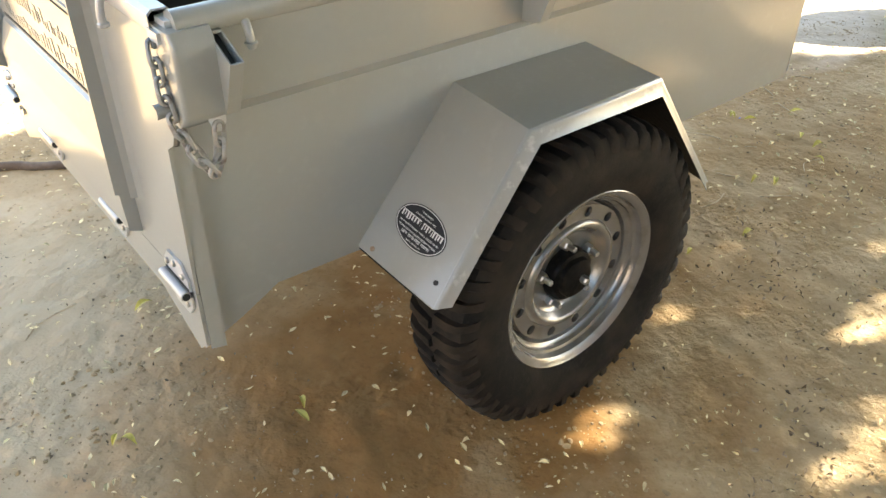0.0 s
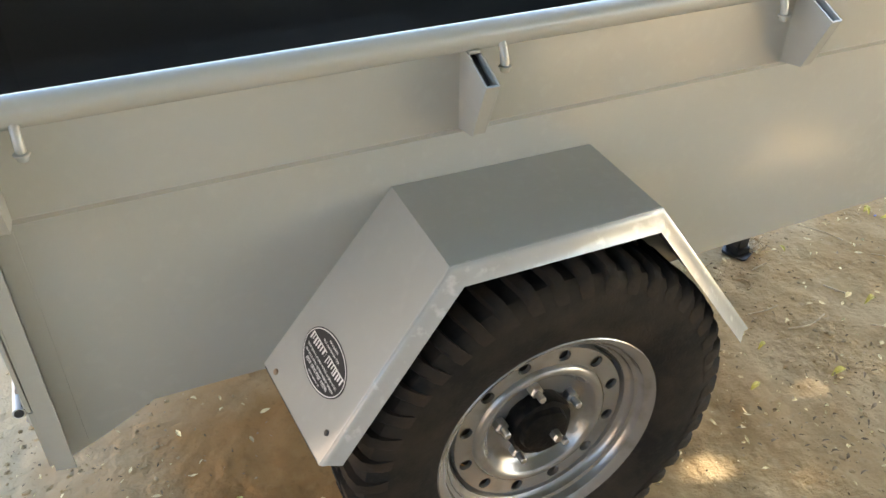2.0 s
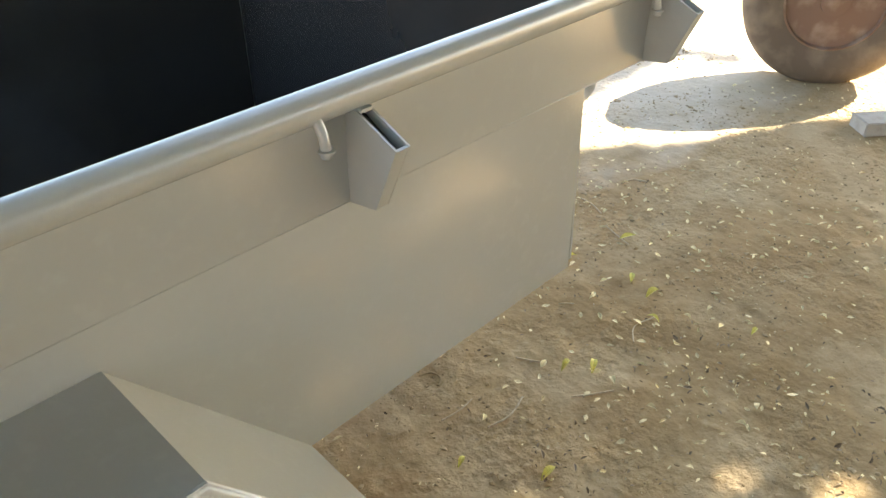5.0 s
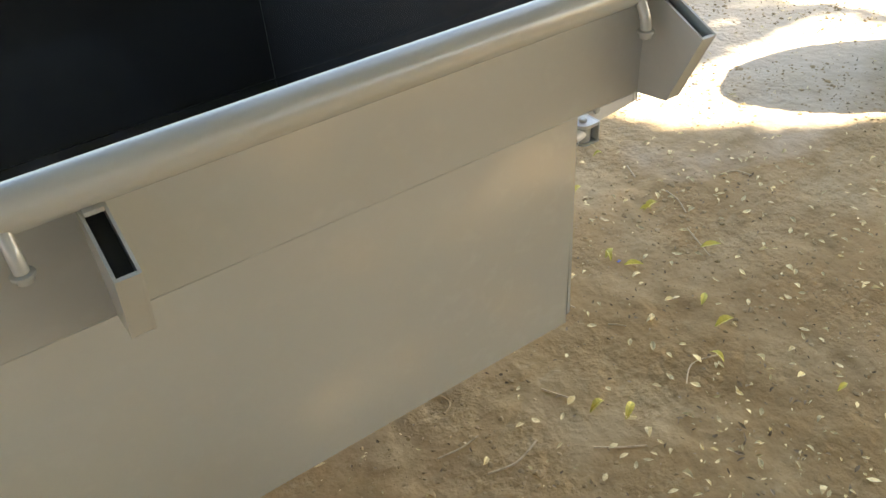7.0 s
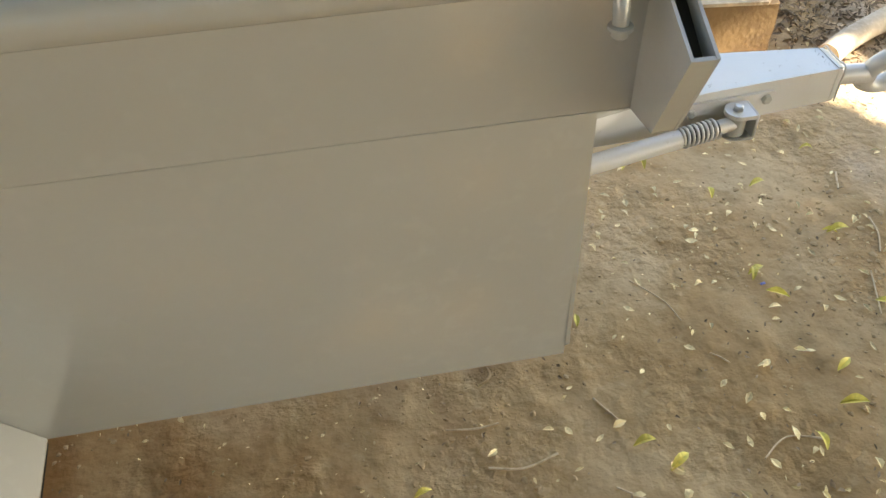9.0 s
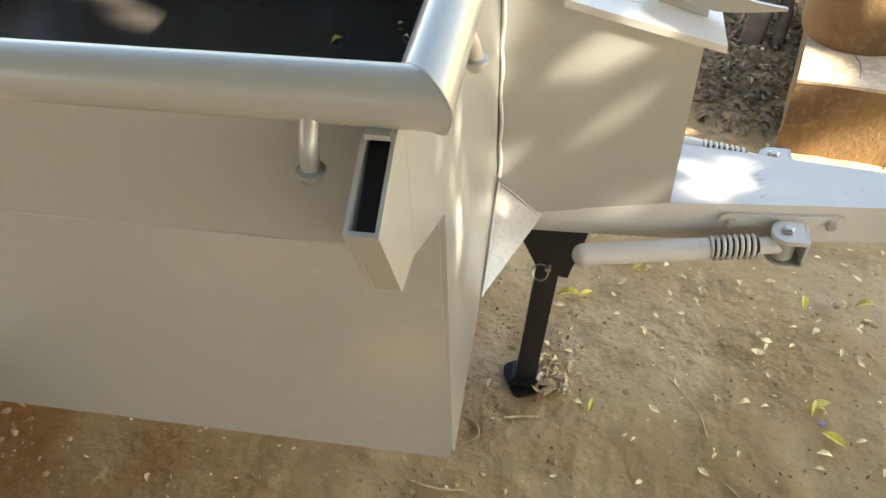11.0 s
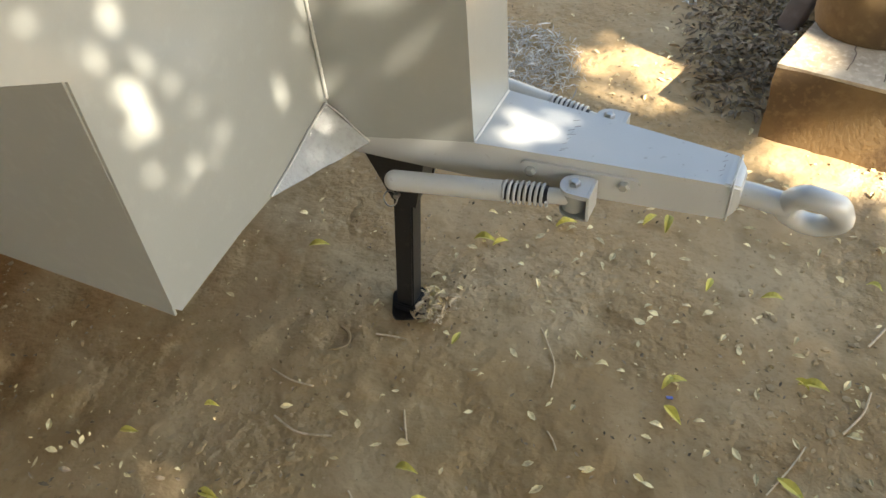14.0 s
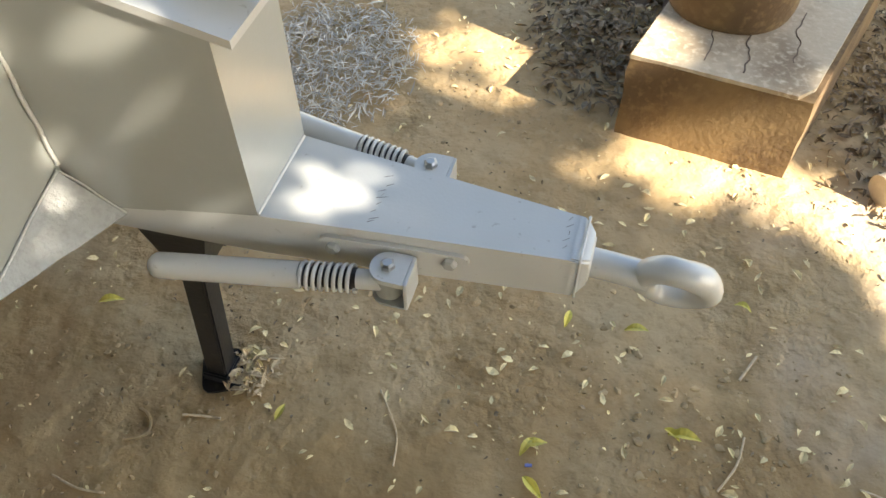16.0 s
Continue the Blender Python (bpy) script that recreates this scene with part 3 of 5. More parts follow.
def mudguard(n=8):
    """Three folds of sheet, the slopes slightly twisted."""
    bm = bmesh.new()
    for k in range(3):
        grids = []
        for dz in (0.0, -0.003):
            g = []
            for i in range(n + 1):
                o = Vector((FOLD_OUT[k][0], FY, FOLD_OUT[k][1])).lerp(Vector((FOLD_OUT[k + 1][0], FY, FOLD_OUT[k + 1][1])), i / n)
                q = Vector((FOLD_IN[k][0], LOW - 0.001, FOLD_IN[k][1])).lerp(Vector((FOLD_IN[k + 1][0], LOW - 0.001, FOLD_IN[k + 1][1])), i / n)
                g.append([bm.verts.new(o.lerp(q, j / 6) + Vector((0, 0, dz))) for j in range(7)])
            grids.append(g)
        for g in grids:
            for i in range(n):
                for j in range(6):
                    bm.faces.new((g[i][j], g[i + 1][j], g[i + 1][j + 1], g[i][j + 1]))
        for (i0, j0), (i1, j1) in [((i, c), (i + 1, c)) for c in (0, 6) for i in range(n)] + [((c, j), (c, j + 1)) for c in (0, n) for j in range(6)]:
            bm.faces.new((grids[0][i0][j0], grids[0][i1][j1], grids[1][i1][j1], grids[1][i0][j0]))
    bmesh.ops.remove_doubles(bm, verts=bm.verts, dist=0.0001)
    return bm


def lip():
    """The rolled edge that hangs from the mudguard's outer side."""
    sec = [(0.0, 0.001), (-0.004, 0.0), (-0.0075, -0.004), (-0.0085, -0.009), (-0.0085, -0.026), (-0.006, -0.026), (-0.006, -0.009), (-0.004, -0.005), (0.0, -0.003)]
    bm = bmesh.new()
    pts = [Vector((x, 0, z)) for x, z in FOLD_OUT]
    segs = [(b - a).normalized() for a, b in zip(pts, pts[1:])]
    nrm = [Vector((-s.z, 0, s.x)) for s in segs]
    rings = []
    for i, p in enumerate(pts):
        if i in (0, 3):
            n = nrm[0 if i == 0 else 2]
            n = n * 1.0
        else:
            n = (nrm[i - 1] + nrm[i])
            n = n / (n.dot(nrm[i]))
        deep, flare = (1.0, 1.0, 1.05, 1.2)[i], (0.008, 0.010, 0.015, 0.022)[i]
        back = segs[0] * 0.016 if i == 0 else segs[2] * -0.026 if i == 3 else Vector((0, 0, 0))
        rings.append([bm.verts.new((p.x + n.x * v * (deep if v < -0.012 else 1) + back.x * max(0, -v / 0.026), FY + u - (flare if v < -0.012 else 0), p.z + n.z * v * (deep if v < -0.012 else 1) + back.z * max(0, -v / 0.026))) for u, v in sec])
    k = len(sec)
    for r, s in zip(rings, rings[1:]):
        for j in range(k):
            bm.faces.new((r[j], r[(j + 1) % k], s[(j + 1) % k], s[j]))
    bm.faces.new(rings[0])
    bm.faces.new(rings[-1])
    return bm


SLOPE_A, SLOPE_B = Vector((0.289, FY, 0.474)), Vector((0.496, FY, 0.760))
SL_U = Vector((0, 1, 0.10)).normalized()
SL_V = (SLOPE_B - SLOPE_A).normalized()
SL_N = SL_V.cross(SL_U).normalized()
SL_N = SL_N if SL_N.x < 0 else -SL_N


def on_slope(u, v, h=0.0):
    """A place on the mudguard's rear slope: u metres in from its outer edge, v metres up from its foot."""
    k = u / 0.194
    a = SLOPE_A.lerp(Vector((0.264, LOW, 0.516)), k)
    b = SLOPE_B.lerp(Vector((0.491, LOW, 0.781)), k)
    return a + (b - a).normalized() * v + SL_N * h


guard, guard_far = both("mudguard", mudguard, PAINT, trailer, "folded sheet steel mudguard with a rolled lip", 20)
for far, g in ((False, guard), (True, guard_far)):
    # one black sheet just below the folds, in the hub's black
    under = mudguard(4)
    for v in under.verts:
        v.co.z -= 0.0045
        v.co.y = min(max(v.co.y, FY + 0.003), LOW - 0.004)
    part("underside", mirror(under) if far else under, GREASE, g, "black inner face of the folds")
part("rolled_lip", lip(), SCUFFED, guard, smooth=50)
part("scuffed_edge", bead([(a[0] + (b[0] - a[0]) * q / 20, FY - 0.0035, a[1] + (b[1] - a[1]) * q / 20 + 0.0006) for a, b in zip(FOLD_OUT[:2], FOLD_OUT[1:3]) for q in range(20 + (b[0] > 0.8))], 0.0009, 2, 2, 5), SCUFFED, guard, "bright worn edge of the fold", 60)
part("rolled_lip", mirror(lip()), PAINT_LIT, guard_far, smooth=50)
for u, v in ((0.018, 0.040), (0.163, 0.012)):
    b = lathe([(0.0048, -0.001), (0.0048, 0.002), (0.003, 0.003)], (0, 0, 0), "z", 10)
    rot = SL_N.to_track_quat("Z", "Y").to_matrix().to_4x4()
    bmesh.ops.transform(b, verts=b.verts, matrix=Matrix.Translation(on_slope(u, v)) @ rot)
    part("rivet", b, ENAMEL if u < 0.1 else BRICK, guard)

# oval maker's sticker with rows of white print
ST_U, ST_V = 0.095, 0.098
st_c = on_slope(ST_U, ST_V)
st_x = (on_slope(ST_U + 0.05, ST_V) - st_c).normalized()
st_y = (on_slope(ST_U, ST_V + 0.05) - st_c).normalized()


def st(u, v, h):
    return st_c - st_x * u + st_y * v + SL_N * h


def st_oval(a, b, h0, h1, k=40):
    bm = bmesh.new()
    lo = [bm.verts.new(st(a * math.cos(2 * math.pi * i / k), b * math.sin(2 * math.pi * i / k), h0)) for i in range(k)]
    hi = [bm.verts.new(st(a * math.cos(2 * math.pi * i / k), b * math.sin(2 * math.pi * i / k), h1)) for i in range(k)]
    bm.faces.new(hi)
    for i in range(k):
        bm.faces.new((lo[i], lo[(i + 1) % k], hi[(i + 1) % k], hi[i]))
    return bm


def st_ring(a, b, w, h, k=40):
    bm = bmesh.new()
    pts = [[bm.verts.new(st((a - q) * math.cos(2 * math.pi * i / k), (b - q) * math.sin(2 * math.pi * i / k), h)) for i in range(k)] for q in (0, w)]
    for i in range(k):
        bm.faces.new((pts[0][i], pts[0][(i + 1) % k], pts[1][(i + 1) % k], pts[1][i]))
    return bm


SA, SB = 0.062, 0.040
sticker = part("sticker", st_oval(SA, SB, 0.0, 0.0008), STICKER, guard, "black oval sticker with rows of white print", 0)
part("sticker_border", st_ring(SA - 0.0018, SB - 0.0018, 0.0016, 0.0012), PRINT, sticker, "thin white border", 0)
rng = random.Random(4)


def print_row(v, half_w, hgt, head):
    """A line of print as bars: a head line with strokes hanging from it, or plain strokes."""
    bars = bmesh.new()

    def bar(u0, u1, v0, v1):
        bars.faces.new([bars.verts.new(st(a, b, 0.0013)) for a, b in ((u0, v0), (u1, v0), (u1, v1), (u0, v1))])

    u = -half_w
    while u < half_w:
        word = min(u + hgt * rng.uniform(2.2, 4.2), half_w)
        if head:
            bar(u, word, v + hgt * 0.36, v + hgt * 0.5)
        q = u
        while q < word:
            w = hgt * rng.uniform(0.14, 0.3)
            bar(q, min(q + w, word), v - hgt * rng.uniform(0.2, 0.5), v + hgt * 0.355)
            q += w + hgt * rng.uniform(0.12, 0.3)
        u = word + hgt * 0.45
    part("printed_line", bars, PRINT, sticker, smooth=0)


for v, half_w, hgt, head in ((0.028, 0.014, 0.0045, False), (0.0205, 0.026, 0.0042, False), (0.007, 0.053, 0.0135, True), (-0.0065, 0.050, 0.0048, False), (-0.0145, 0.048, 0.0048, False), (-0.0225, 0.036, 0.0060, True), (-0.0305, 0.018, 0.0042, False)):
    print_row(v, half_w, hgt, head)

# ---- rear: corner posts, tailgate, hinges, chain ----
XR = -0.058                            # the rear face


def corner_post():
    face = plate([(0.030, 1.020), (0.030, 0.915), (0.100, 0.835), (0.108, 0.470), (0.138, 0.440), (0.26, 0.505), (0.26, 1.020)], "x", XR + 0.001, XR + 0.004)
    fold = plate([(XR + 0.001, 0.462), (X0 + 0.014, 0.456), (X0 + 0.014, 0.838), (XR + 0.001, 0.838)], "y", 0.104, 0.1075)
    lap = plate([(X0 + 0.010, 0.452), (X0 + 0.036, 0.470), (X0 + 0.036, 0.846), (X0 + 0.010, 0.846)], "y", LOW - 0.0035, LOW - 0.0005)
    cap = plate([(XR + 0.001, 0.913), (X0 + 0.034, 0.913), (X0 + 0.034, 1.03), (XR + 0.001, 1.03)], "y", 0.0305, 0.0342)
    web = plate([(0.031, 0.913), (0.104, 0.838), (LOW, 0.838), (LOW, 0.92), (0.036, 0.92)], "x", X0 + 0.002, X0 + 0.005)
    return merge(face, fold, lap, cap, web)


both("corner_post", corner_post, PAINT, trailer, smooth=20)
def corner_column():
    """The rear corner of bent sheet: rear face, a soft round, then the side up to the first sleeve."""
    r, yo, xo = 0.007, -0.004, XR - 0.0068
    out = [(xo, 0.062)] + [(xo + r - r * math.cos(radians(a)), yo + r - r * math.sin(radians(a))) for a in range(0, 91, 9)] + [(-PW + 0.0008, yo), (-PW + 0.0008, 0.040), (XR + 0.002, 0.062)]
    bm = bmesh.new()
    rings = []
    for z, pull in ((0.905, 0.020), (0.916, 0.006), (0.926, 0.0), (1.008, 0.0), (1.022, 0.002), (1.034, 0.010)):
        rings.append([bm.verts.new((x, min(0.062, y + (pull if y < 0.03 else 0)), z)) for x, y in out])
    k = len(out)
    for a, b in zip(rings, rings[1:]):
        for q in range(k):
            bm.faces.new((a[q], a[(q + 1) % k], b[(q + 1) % k], b[q]))
    bm.faces.new(rings[0])
    bm.faces.new(rings[-1])
    return bm


both("corner_column", corner_column, PAINT, trailer, smooth=50)
both("rail_end", lambda: block(X0 - 0.0245, X0 + 0.034, 0.013, 0.070, 1.004, RZ + 0.006, 0.0125, 5), PAINT_LIT, trailer)
gate = part("tailgate", bevel(plate([(0.034, 1.030), (0.036, 0.912), (0.064, 0.862), (0.090, 0.845), (0.105, 0.580), (R - 0.105, 0.580), (R - 0.090, 0.845), (R - 0.064, 0.862), (R - 0.052, 0.900), (R - 0.050, 1.030)], "x", XR - 0.006, XR - 0.0005), 0.0015), PAINT, trailer, "closed steel tailgate with an embossed band, hinged along its foot")
part("gate_top_edge", sheet([(XR - 0.010, 1.026), (XR - 0.010, 1.046), (XR - 0.004, 1.052), (XR + 0.016, 1.052), (XR + 0.022, 1.046), (XR + 0.022, 1.0)], "y", 0.051, R - 0.051, 0.003, (0.4, -0.9)), PAINT_LIT, gate)


def gate_rib():
    """A folded stiffener, deeper at its foot."""
    return merge(plate([(XR - 0.005, 1.030), (XR - 0.040, 1.030), (XR - 0.043, 0.690), (XR - 0.005, 0.672)], "y", 0.290, 0.2935, 0.001), plate([(XR - 0.0062, 0.262), (XR - 0.010, 0.284), (XR - 0.020, 0.2898), (XR - 0.0062, 0.2898)], "z", 0.676, 1.03))


both("gate_rib", gate_rib, PAINT, gate, smooth=20)
part("gate_skirt", plate([(XR - 0.006, 0.800), (XR - 0.012, 0.795), (XR - 0.030, 0.740), (XR - 0.032, 0.730), (XR - 0.028, 0.600), (XR - 0.006, 0.590)], "y", 0.318, R - 0.318, 0.003), PAINT, gate, "sloping lower skirt of the tailgate")
band = part("embossed_band", plate([(0.345, 0.808), (R - 0.345, 0.808), (R - 0.345, 0.955), (0.345, 0.955)], "x", XR - 0.0095, XR - 0.0065), PAINT, gate, "raised band with worn embossed lettering")
part("band_edge", block(XR - 0.0112, XR - 0.0098, 0.350, R - 0.350, 0.812, 0.817), DARK, band)
part("band_edge", block(XR - 0.0112, XR - 0.0098, 0.350, R - 0.350, 0.946, 0.9485), DARK, band)
rng = random.Random(9)
for row in (0.838, 0.888):
    y = 0.365
    while y < R - 0.37:
        w = rng.uniform(0.010, 0.024)
        lo = row - rng.uniform(0.010, 0.018)
        part("raised_bar", block(XR - 0.0108, XR - 0.0096, y, y + w * rng.uniform(0.3, 0.7), lo, lo + rng.uniform(0.012, 0.034), 0.0005, 1), PAINT if rng.random() < 0.8 else CHAIN, band)
        y += w
both("gate_hook", lambda: merge(tube(smooth_path([(XR - 0.006, 0.200, 1.034), (XR - 0.018, 0.200, 1.028), (XR - 0.022, 0.200, 1.008), (XR - 0.021, 0.200, 0.996)], 4), 0.0058, 10), lathe([(0.006, 0.003), (0.0088, 0.001), (0.0088, -0.003), (0.005, -0.005)], (XR - 0.021, 0.200, 0.996), "z", 12)), PAINT_LIT, gate)


def hinge_leaf(y, up):
    pts = [(y - 0.046, 0.578), (y + 0.046, 0.578), (y + 0.046, 0.598), (y + 0.026, 0.622), (y - 0.026, 0.622), (y - 0.046, 0.598)]
    if not up:
        pts = [(a, 2 * 0.572 - b) for a, b in pts]
    return bevel(plate(pts, "x", XR - 0.011, XR - 0.0065), 0.001)


for hy in (0.165, 0.452, R - 0.452, R - 0.165):
    h = part("gate_hinge", hinge_leaf(hy, True), PAINT_LIT, gate, "butt hinge with a round barrel")
    part("hinge_leaf", hinge_leaf(hy, False), PAINT_LIT, h)
    part("hinge_barrel", tube([(XR - 0.018, hy - 0.046, 0.572), (XR - 0.018, hy + 0.046, 0.572)], 0.0085, 14), PAINT_LIT, h)
    part("hinge_pin", tube([(XR - 0.018, hy - 0.0475, 0.572), (XR - 0.018, hy - 0.046, 0.572)], 0.0065, 10), DARK, h)
    part("hinge_gap", block(XR - 0.0122, XR - 0.0100, hy - 0.045, hy + 0.045, 0.5795, 0.5835), DARK, h)
    for dy, dz in ((-0.030, 0.600), (0.0, 0.610), (0.030, 0.600), (-0.030, 0.545), (0.030, 0.545)):
        b = lathe([(0.0055, -0.011), (0.0055, -0.0145), (0.0035, -0.016)], (XR, hy + dy, dz), "x", 8)
        part("hinge_bolt", b, STEEL, h)
part("rear_sill", plate([(0.140, 0.442), (0.30, 0.506), (R - 0.30, 0.506), (R - 0.140, 0.442), (R - 0.108, 0.470), (R - 0.106, 0.577), (0.106, 0.577), (0.108, 0.470)], "x", XR - 0.0055, XR + 0.0005, 0.001), PAINT, trailer)
part("rear_beam", block(XR + 0.006, XR + 0.05, 0.15, R - 0.15, 0.465, 0.504, 0.003), PAINT, trailer)

# latch pin and safety chain at the near corner
part("latch_pin", tube([(XR + 0.002, 0.034, 0.930), (XR - 0.014, 0.033, 0.930), (XR - 0.032, 0.032, 0.930)], 0.0098, 16), PAINT, trailer)
lug = part("chain_lug", merge(plate([(-0.034, 0.0300), (-0.034, 0.004), (-0.007, 0.004), (-0.007, 0.0300)], "z", 0.9225, 0.9265), plate([(-0.034, 0.922), (-0.007, 0.922), (-0.008, 0.905), (-0.016, 0.893), (-0.026, 0.895)], "y", 0.004, 0.008)), PAINT_LIT, trailer, "small bent lug that holds the chain")


def chain_link(a, b, turned):
    a, b = Vector(a), Vector(b)
    d = (b - a)
    ln = d.length
    d.normalize()
    side = d.cross(Vector((0.35, -0.9, 0.25))).normalized()
    if turned:
        side = d.cross(side).normalized()
    mid = (a + b) / 2
    hl, hw = ln * 0.5 + 0.0052, 0.0082
    pts = []
    for i in range(16):
        t = 2 * math.pi * i / 16
        c, s = math.cos(t), math.sin(t)
        pts.append(mid + d * ((hl - hw) * (1 if c > 0 else -1) + hw * c) + side * hw * s)
    return sweep(pts, circle(0.0034, 6), closed=True)


run = smooth_path([(-0.068, 0.052, 1.010), (-0.072, 0.040, 0.985), (-0.074, 0.028, 0.950), (-0.072, 0.018, 0.920), (-0.062, 0.008, 0.885), (-0.050, 0.002, 0.860), (-0.036, -0.001, 0.838), (-0.026, 0.000, 0.862), (-0.021, 0.002, 0.885), (-0.020, 0.004, 0.912)], 8)
cum = [0.0]
for a, b in zip(run, run[1:]):
    cum.append(cum[-1] + (b - a).length)


def along(s):
    for i in range(len(run) - 1):
        if cum[i + 1] >= s:
            k = (s - cum[i]) / (cum[i + 1] - cum[i])
            return run[i].lerp(run[i + 1], k)
    return run[-1]


chain = part("safety_chain", bevel(block(-0.071, XR - 0.004, 0.046, 0.060, 1.004, 1.016), 0.002), CHAIN, trailer, "painted steel chain hanging at the rear corner")
pitch = 0.0235
for i in range(int(cum[-1] / pitch)):
    part("chain_link", chain_link(along(i * pitch), along((i + 1) * pitch), i % 2), CHAIN, chain, smooth=60)


# ---- front: tool box, drawbar, tow eye, struts, jack ----
def half(x):
    return np.interp(x, [X1, 1.935, 2.306], [0.087, 0.071, 0.034])


def loft(sections):
    """Solid through sections (x, half width, low, high)."""
    bm = bmesh.new()
    rings = [[bm.verts.new(p) for p in ((x, YC - w, lo), (x, YC + w, lo), (x, YC + w, hi), (x, YC - w, hi))] for x, w, lo, hi in sections]
    for r, s in zip(rings, rings[1:]):
        for j in range(4):
            bm.faces.new((r[j], r[(j + 1) % 4], s[(j + 1) % 4], s[j]))
    bm.faces.new(rings[0])
    bm.faces.new(rings[-1])
    return bm


LIDZ = lambda x: np.interp(x, [X1, 1.945], [0.845, 0.764])
toolbox = part("tool_box", bevel(loft([(X1 + 0.001, half(X1), 0.478, LIDZ(X1)), (1.936, half(1.935), 0.515, LIDZ(1.936))]), 0.0015), PAINT, trailer, "wedge-shaped steel tool box with a sloping lid")


def lid_piece(xa, xb, over, skirt):
    bm = bmesh.new()
    rings = []
    for x in (xa, xb):
        w = half(x) + over
        z = float(LIDZ(x))
        rings.append([bm.verts.new(p) for p in ((x, YC - w, z - skirt), (x, YC - w, z + 0.006), (x, YC + w, z + 0.006), (x, YC + w, z - skirt))])
    r, s = rings
    for j in range(4):
        bm.faces.new((r[j], r[(j + 1) % 4], s[(j + 1) % 4], s[j]))
    bm.faces.new(r)
    bm.faces.new(s)
    return bevel(bm, 0.003)


part("fixed_top", lid_piece(X1 + 0.001, 1.762, 0.001, 0.001), PAINT_LIT, toolbox, "fixed grey top strip in the lit paint copy")
part("lid_gap", lid_piece(1.7625, 1.7655, -0.001, 0.001), ENAMEL, toolbox)
lid = part("lid", lid_piece(1.766, 1.962, 0.008, 0.004), PAINT_LIT, toolbox, "grey hinged lid in the lit paint copy")


def strap(xa, xb, w, y, lift):
    pts = []
    for i in range(9):
        a = radians(90 + 180 * i / 8)
        pts.append((xa + w + w * math.cos(a), y + w * math.sin(a)))
    pts += [(xb, y - w), (xb + 0.004, y - w * 0.2), (xb - 0.004, y + w)]
    bm = plate(pts, "z", 0.0, 0.004)
    for v in bm.verts:
        v.co.z += float(LIDZ(v.co.x)) + lift
    return bevel(bm, 0.001)


part("hinge_leaf", strap(1.712, 1.758, 0.026, YC - 0.028, 0.006), PAINT_LIT, toolbox)
leaf = plate([(1.768, YC - 0.056), (1.815, YC - 0.052), (1.858, YC - 0.040), (1.858, YC - 0.034), (1.815, YC - 0.012), (1.768, YC + 0.002)], "z", 0.0, 0.0035)
for v in leaf.verts:
    v.co.z += float(LIDZ(v.co.x)) + 0.006
part("hinge_leaf", leaf, PAINT_LIT, lid)
for bx, by in ((1.728, -0.045), (1.735, -0.018), (1.789, -0.036), (1.797, -0.014), (1.834, -0.036)):
    part("hinge_bolt", lathe([(0.0055, 0.008), (0.0055, 0.0125), (0.004, 0.0138)], (bx, YC + by, float(LIDZ(bx))), "z", 6), PAINT, lid if bx > 1.76 else toolbox)
part("hinge_knuckle", tube([(1.770, YC - 0.050, float(LIDZ(1.77)) + 0.014), (1.772, YC + 0.002, float(LIDZ(1.77)) + 0.014)], 0.0065, 12), PAINT_LIT, lid)


def lug_plate(y):
    pts = [(1.878, 0.0)] + [(1.912 + 0.028 * math.cos(radians(a)), 0.026 + 0.027 * math.sin(radians(a))) for a in range(165, -1, -15)] + [(1.942, 0.0)]
    bm = plate(pts, "y", y - 0.002, y + 0.002, 0.0008)
    for v in bm.verts:
        v.co.z += float(LIDZ(v.co.x)) + 0.004
    return bm


def lever_blade():
    """An upright steel blade, arched over the lug and tapering to a tail."""
    top = smooth_path([(1.868, 0, 0.806), (1.876, 0, 0.824), (1.892, 0, 0.835), (1.914, 0, 0.837), (1.936, 0, 0.827), (1.962, 0, 0.810), (1.990, 0, 0.797), (2.034, 0, 0.789)], 5)
    low = smooth_path([(2.034, 0, 0.786), (1.990, 0, 0.782), (1.962, 0, 0.781), (1.940, 0, 0.784), (1.912, 0, 0.800), (1.888, 0, 0.806), (1.876, 0, 0.800)], 5)
    return plate([(p.x, p.z) for p in top + low], "y", YC - 0.014, YC - 0.008, 0.0008)


hasp = part("hasp_lug", lug_plate(YC - 0.018), PAINT, lid, "rounded lug with a pivot bolt")
part("hasp_bolt", tube([(1.914, YC - 0.025, 0.802), (1.914, YC + 0.012, 0.802)], 0.005, 8), STEEL, hasp)
part("hasp_lever", lever_blade(), PAINT, hasp, "curved steel latch lever with a tapering tail")
part("lever_hood", sweep(smooth_path([(1.874, YC + 0.001, 0.819), (1.881, YC + 0.001, 0.828), (1.894, YC + 0.001, 0.8345), (1.912, YC + 0.001, 0.8365)], 5), soft_section(0.020, 0.003, 0.001, 2)), PAINT, hasp)

bar = part("drawbar", bevel(loft([(X1 + 0.001, half(X1) - 0.002, 0.452, 0.4775), (1.80, half(1.8), 0.450, 0.496), (1.937, half(1.935) + 0.0005, 0.448, 0.516), (2.10, half(2.10), 0.446, 0.515), (2.306, half(2.306), 0.448, 0.512)]), 0.006, 3), PAINT_LIT, trailer, "tapering box drawbar with welded end")
for i in range(9):
    y = YC - 0.045 + 0.009 * i + 0.004 * math.sin(i * 5)
    part("weld_scratch", tube([(2.062 + 0.004 * math.sin(i * 3), y, 0.5153), (2.069 + 0.004 * math.sin(i * 2), y + 0.005, 0.5153)], 0.0005, 5), CHAIN, bar)
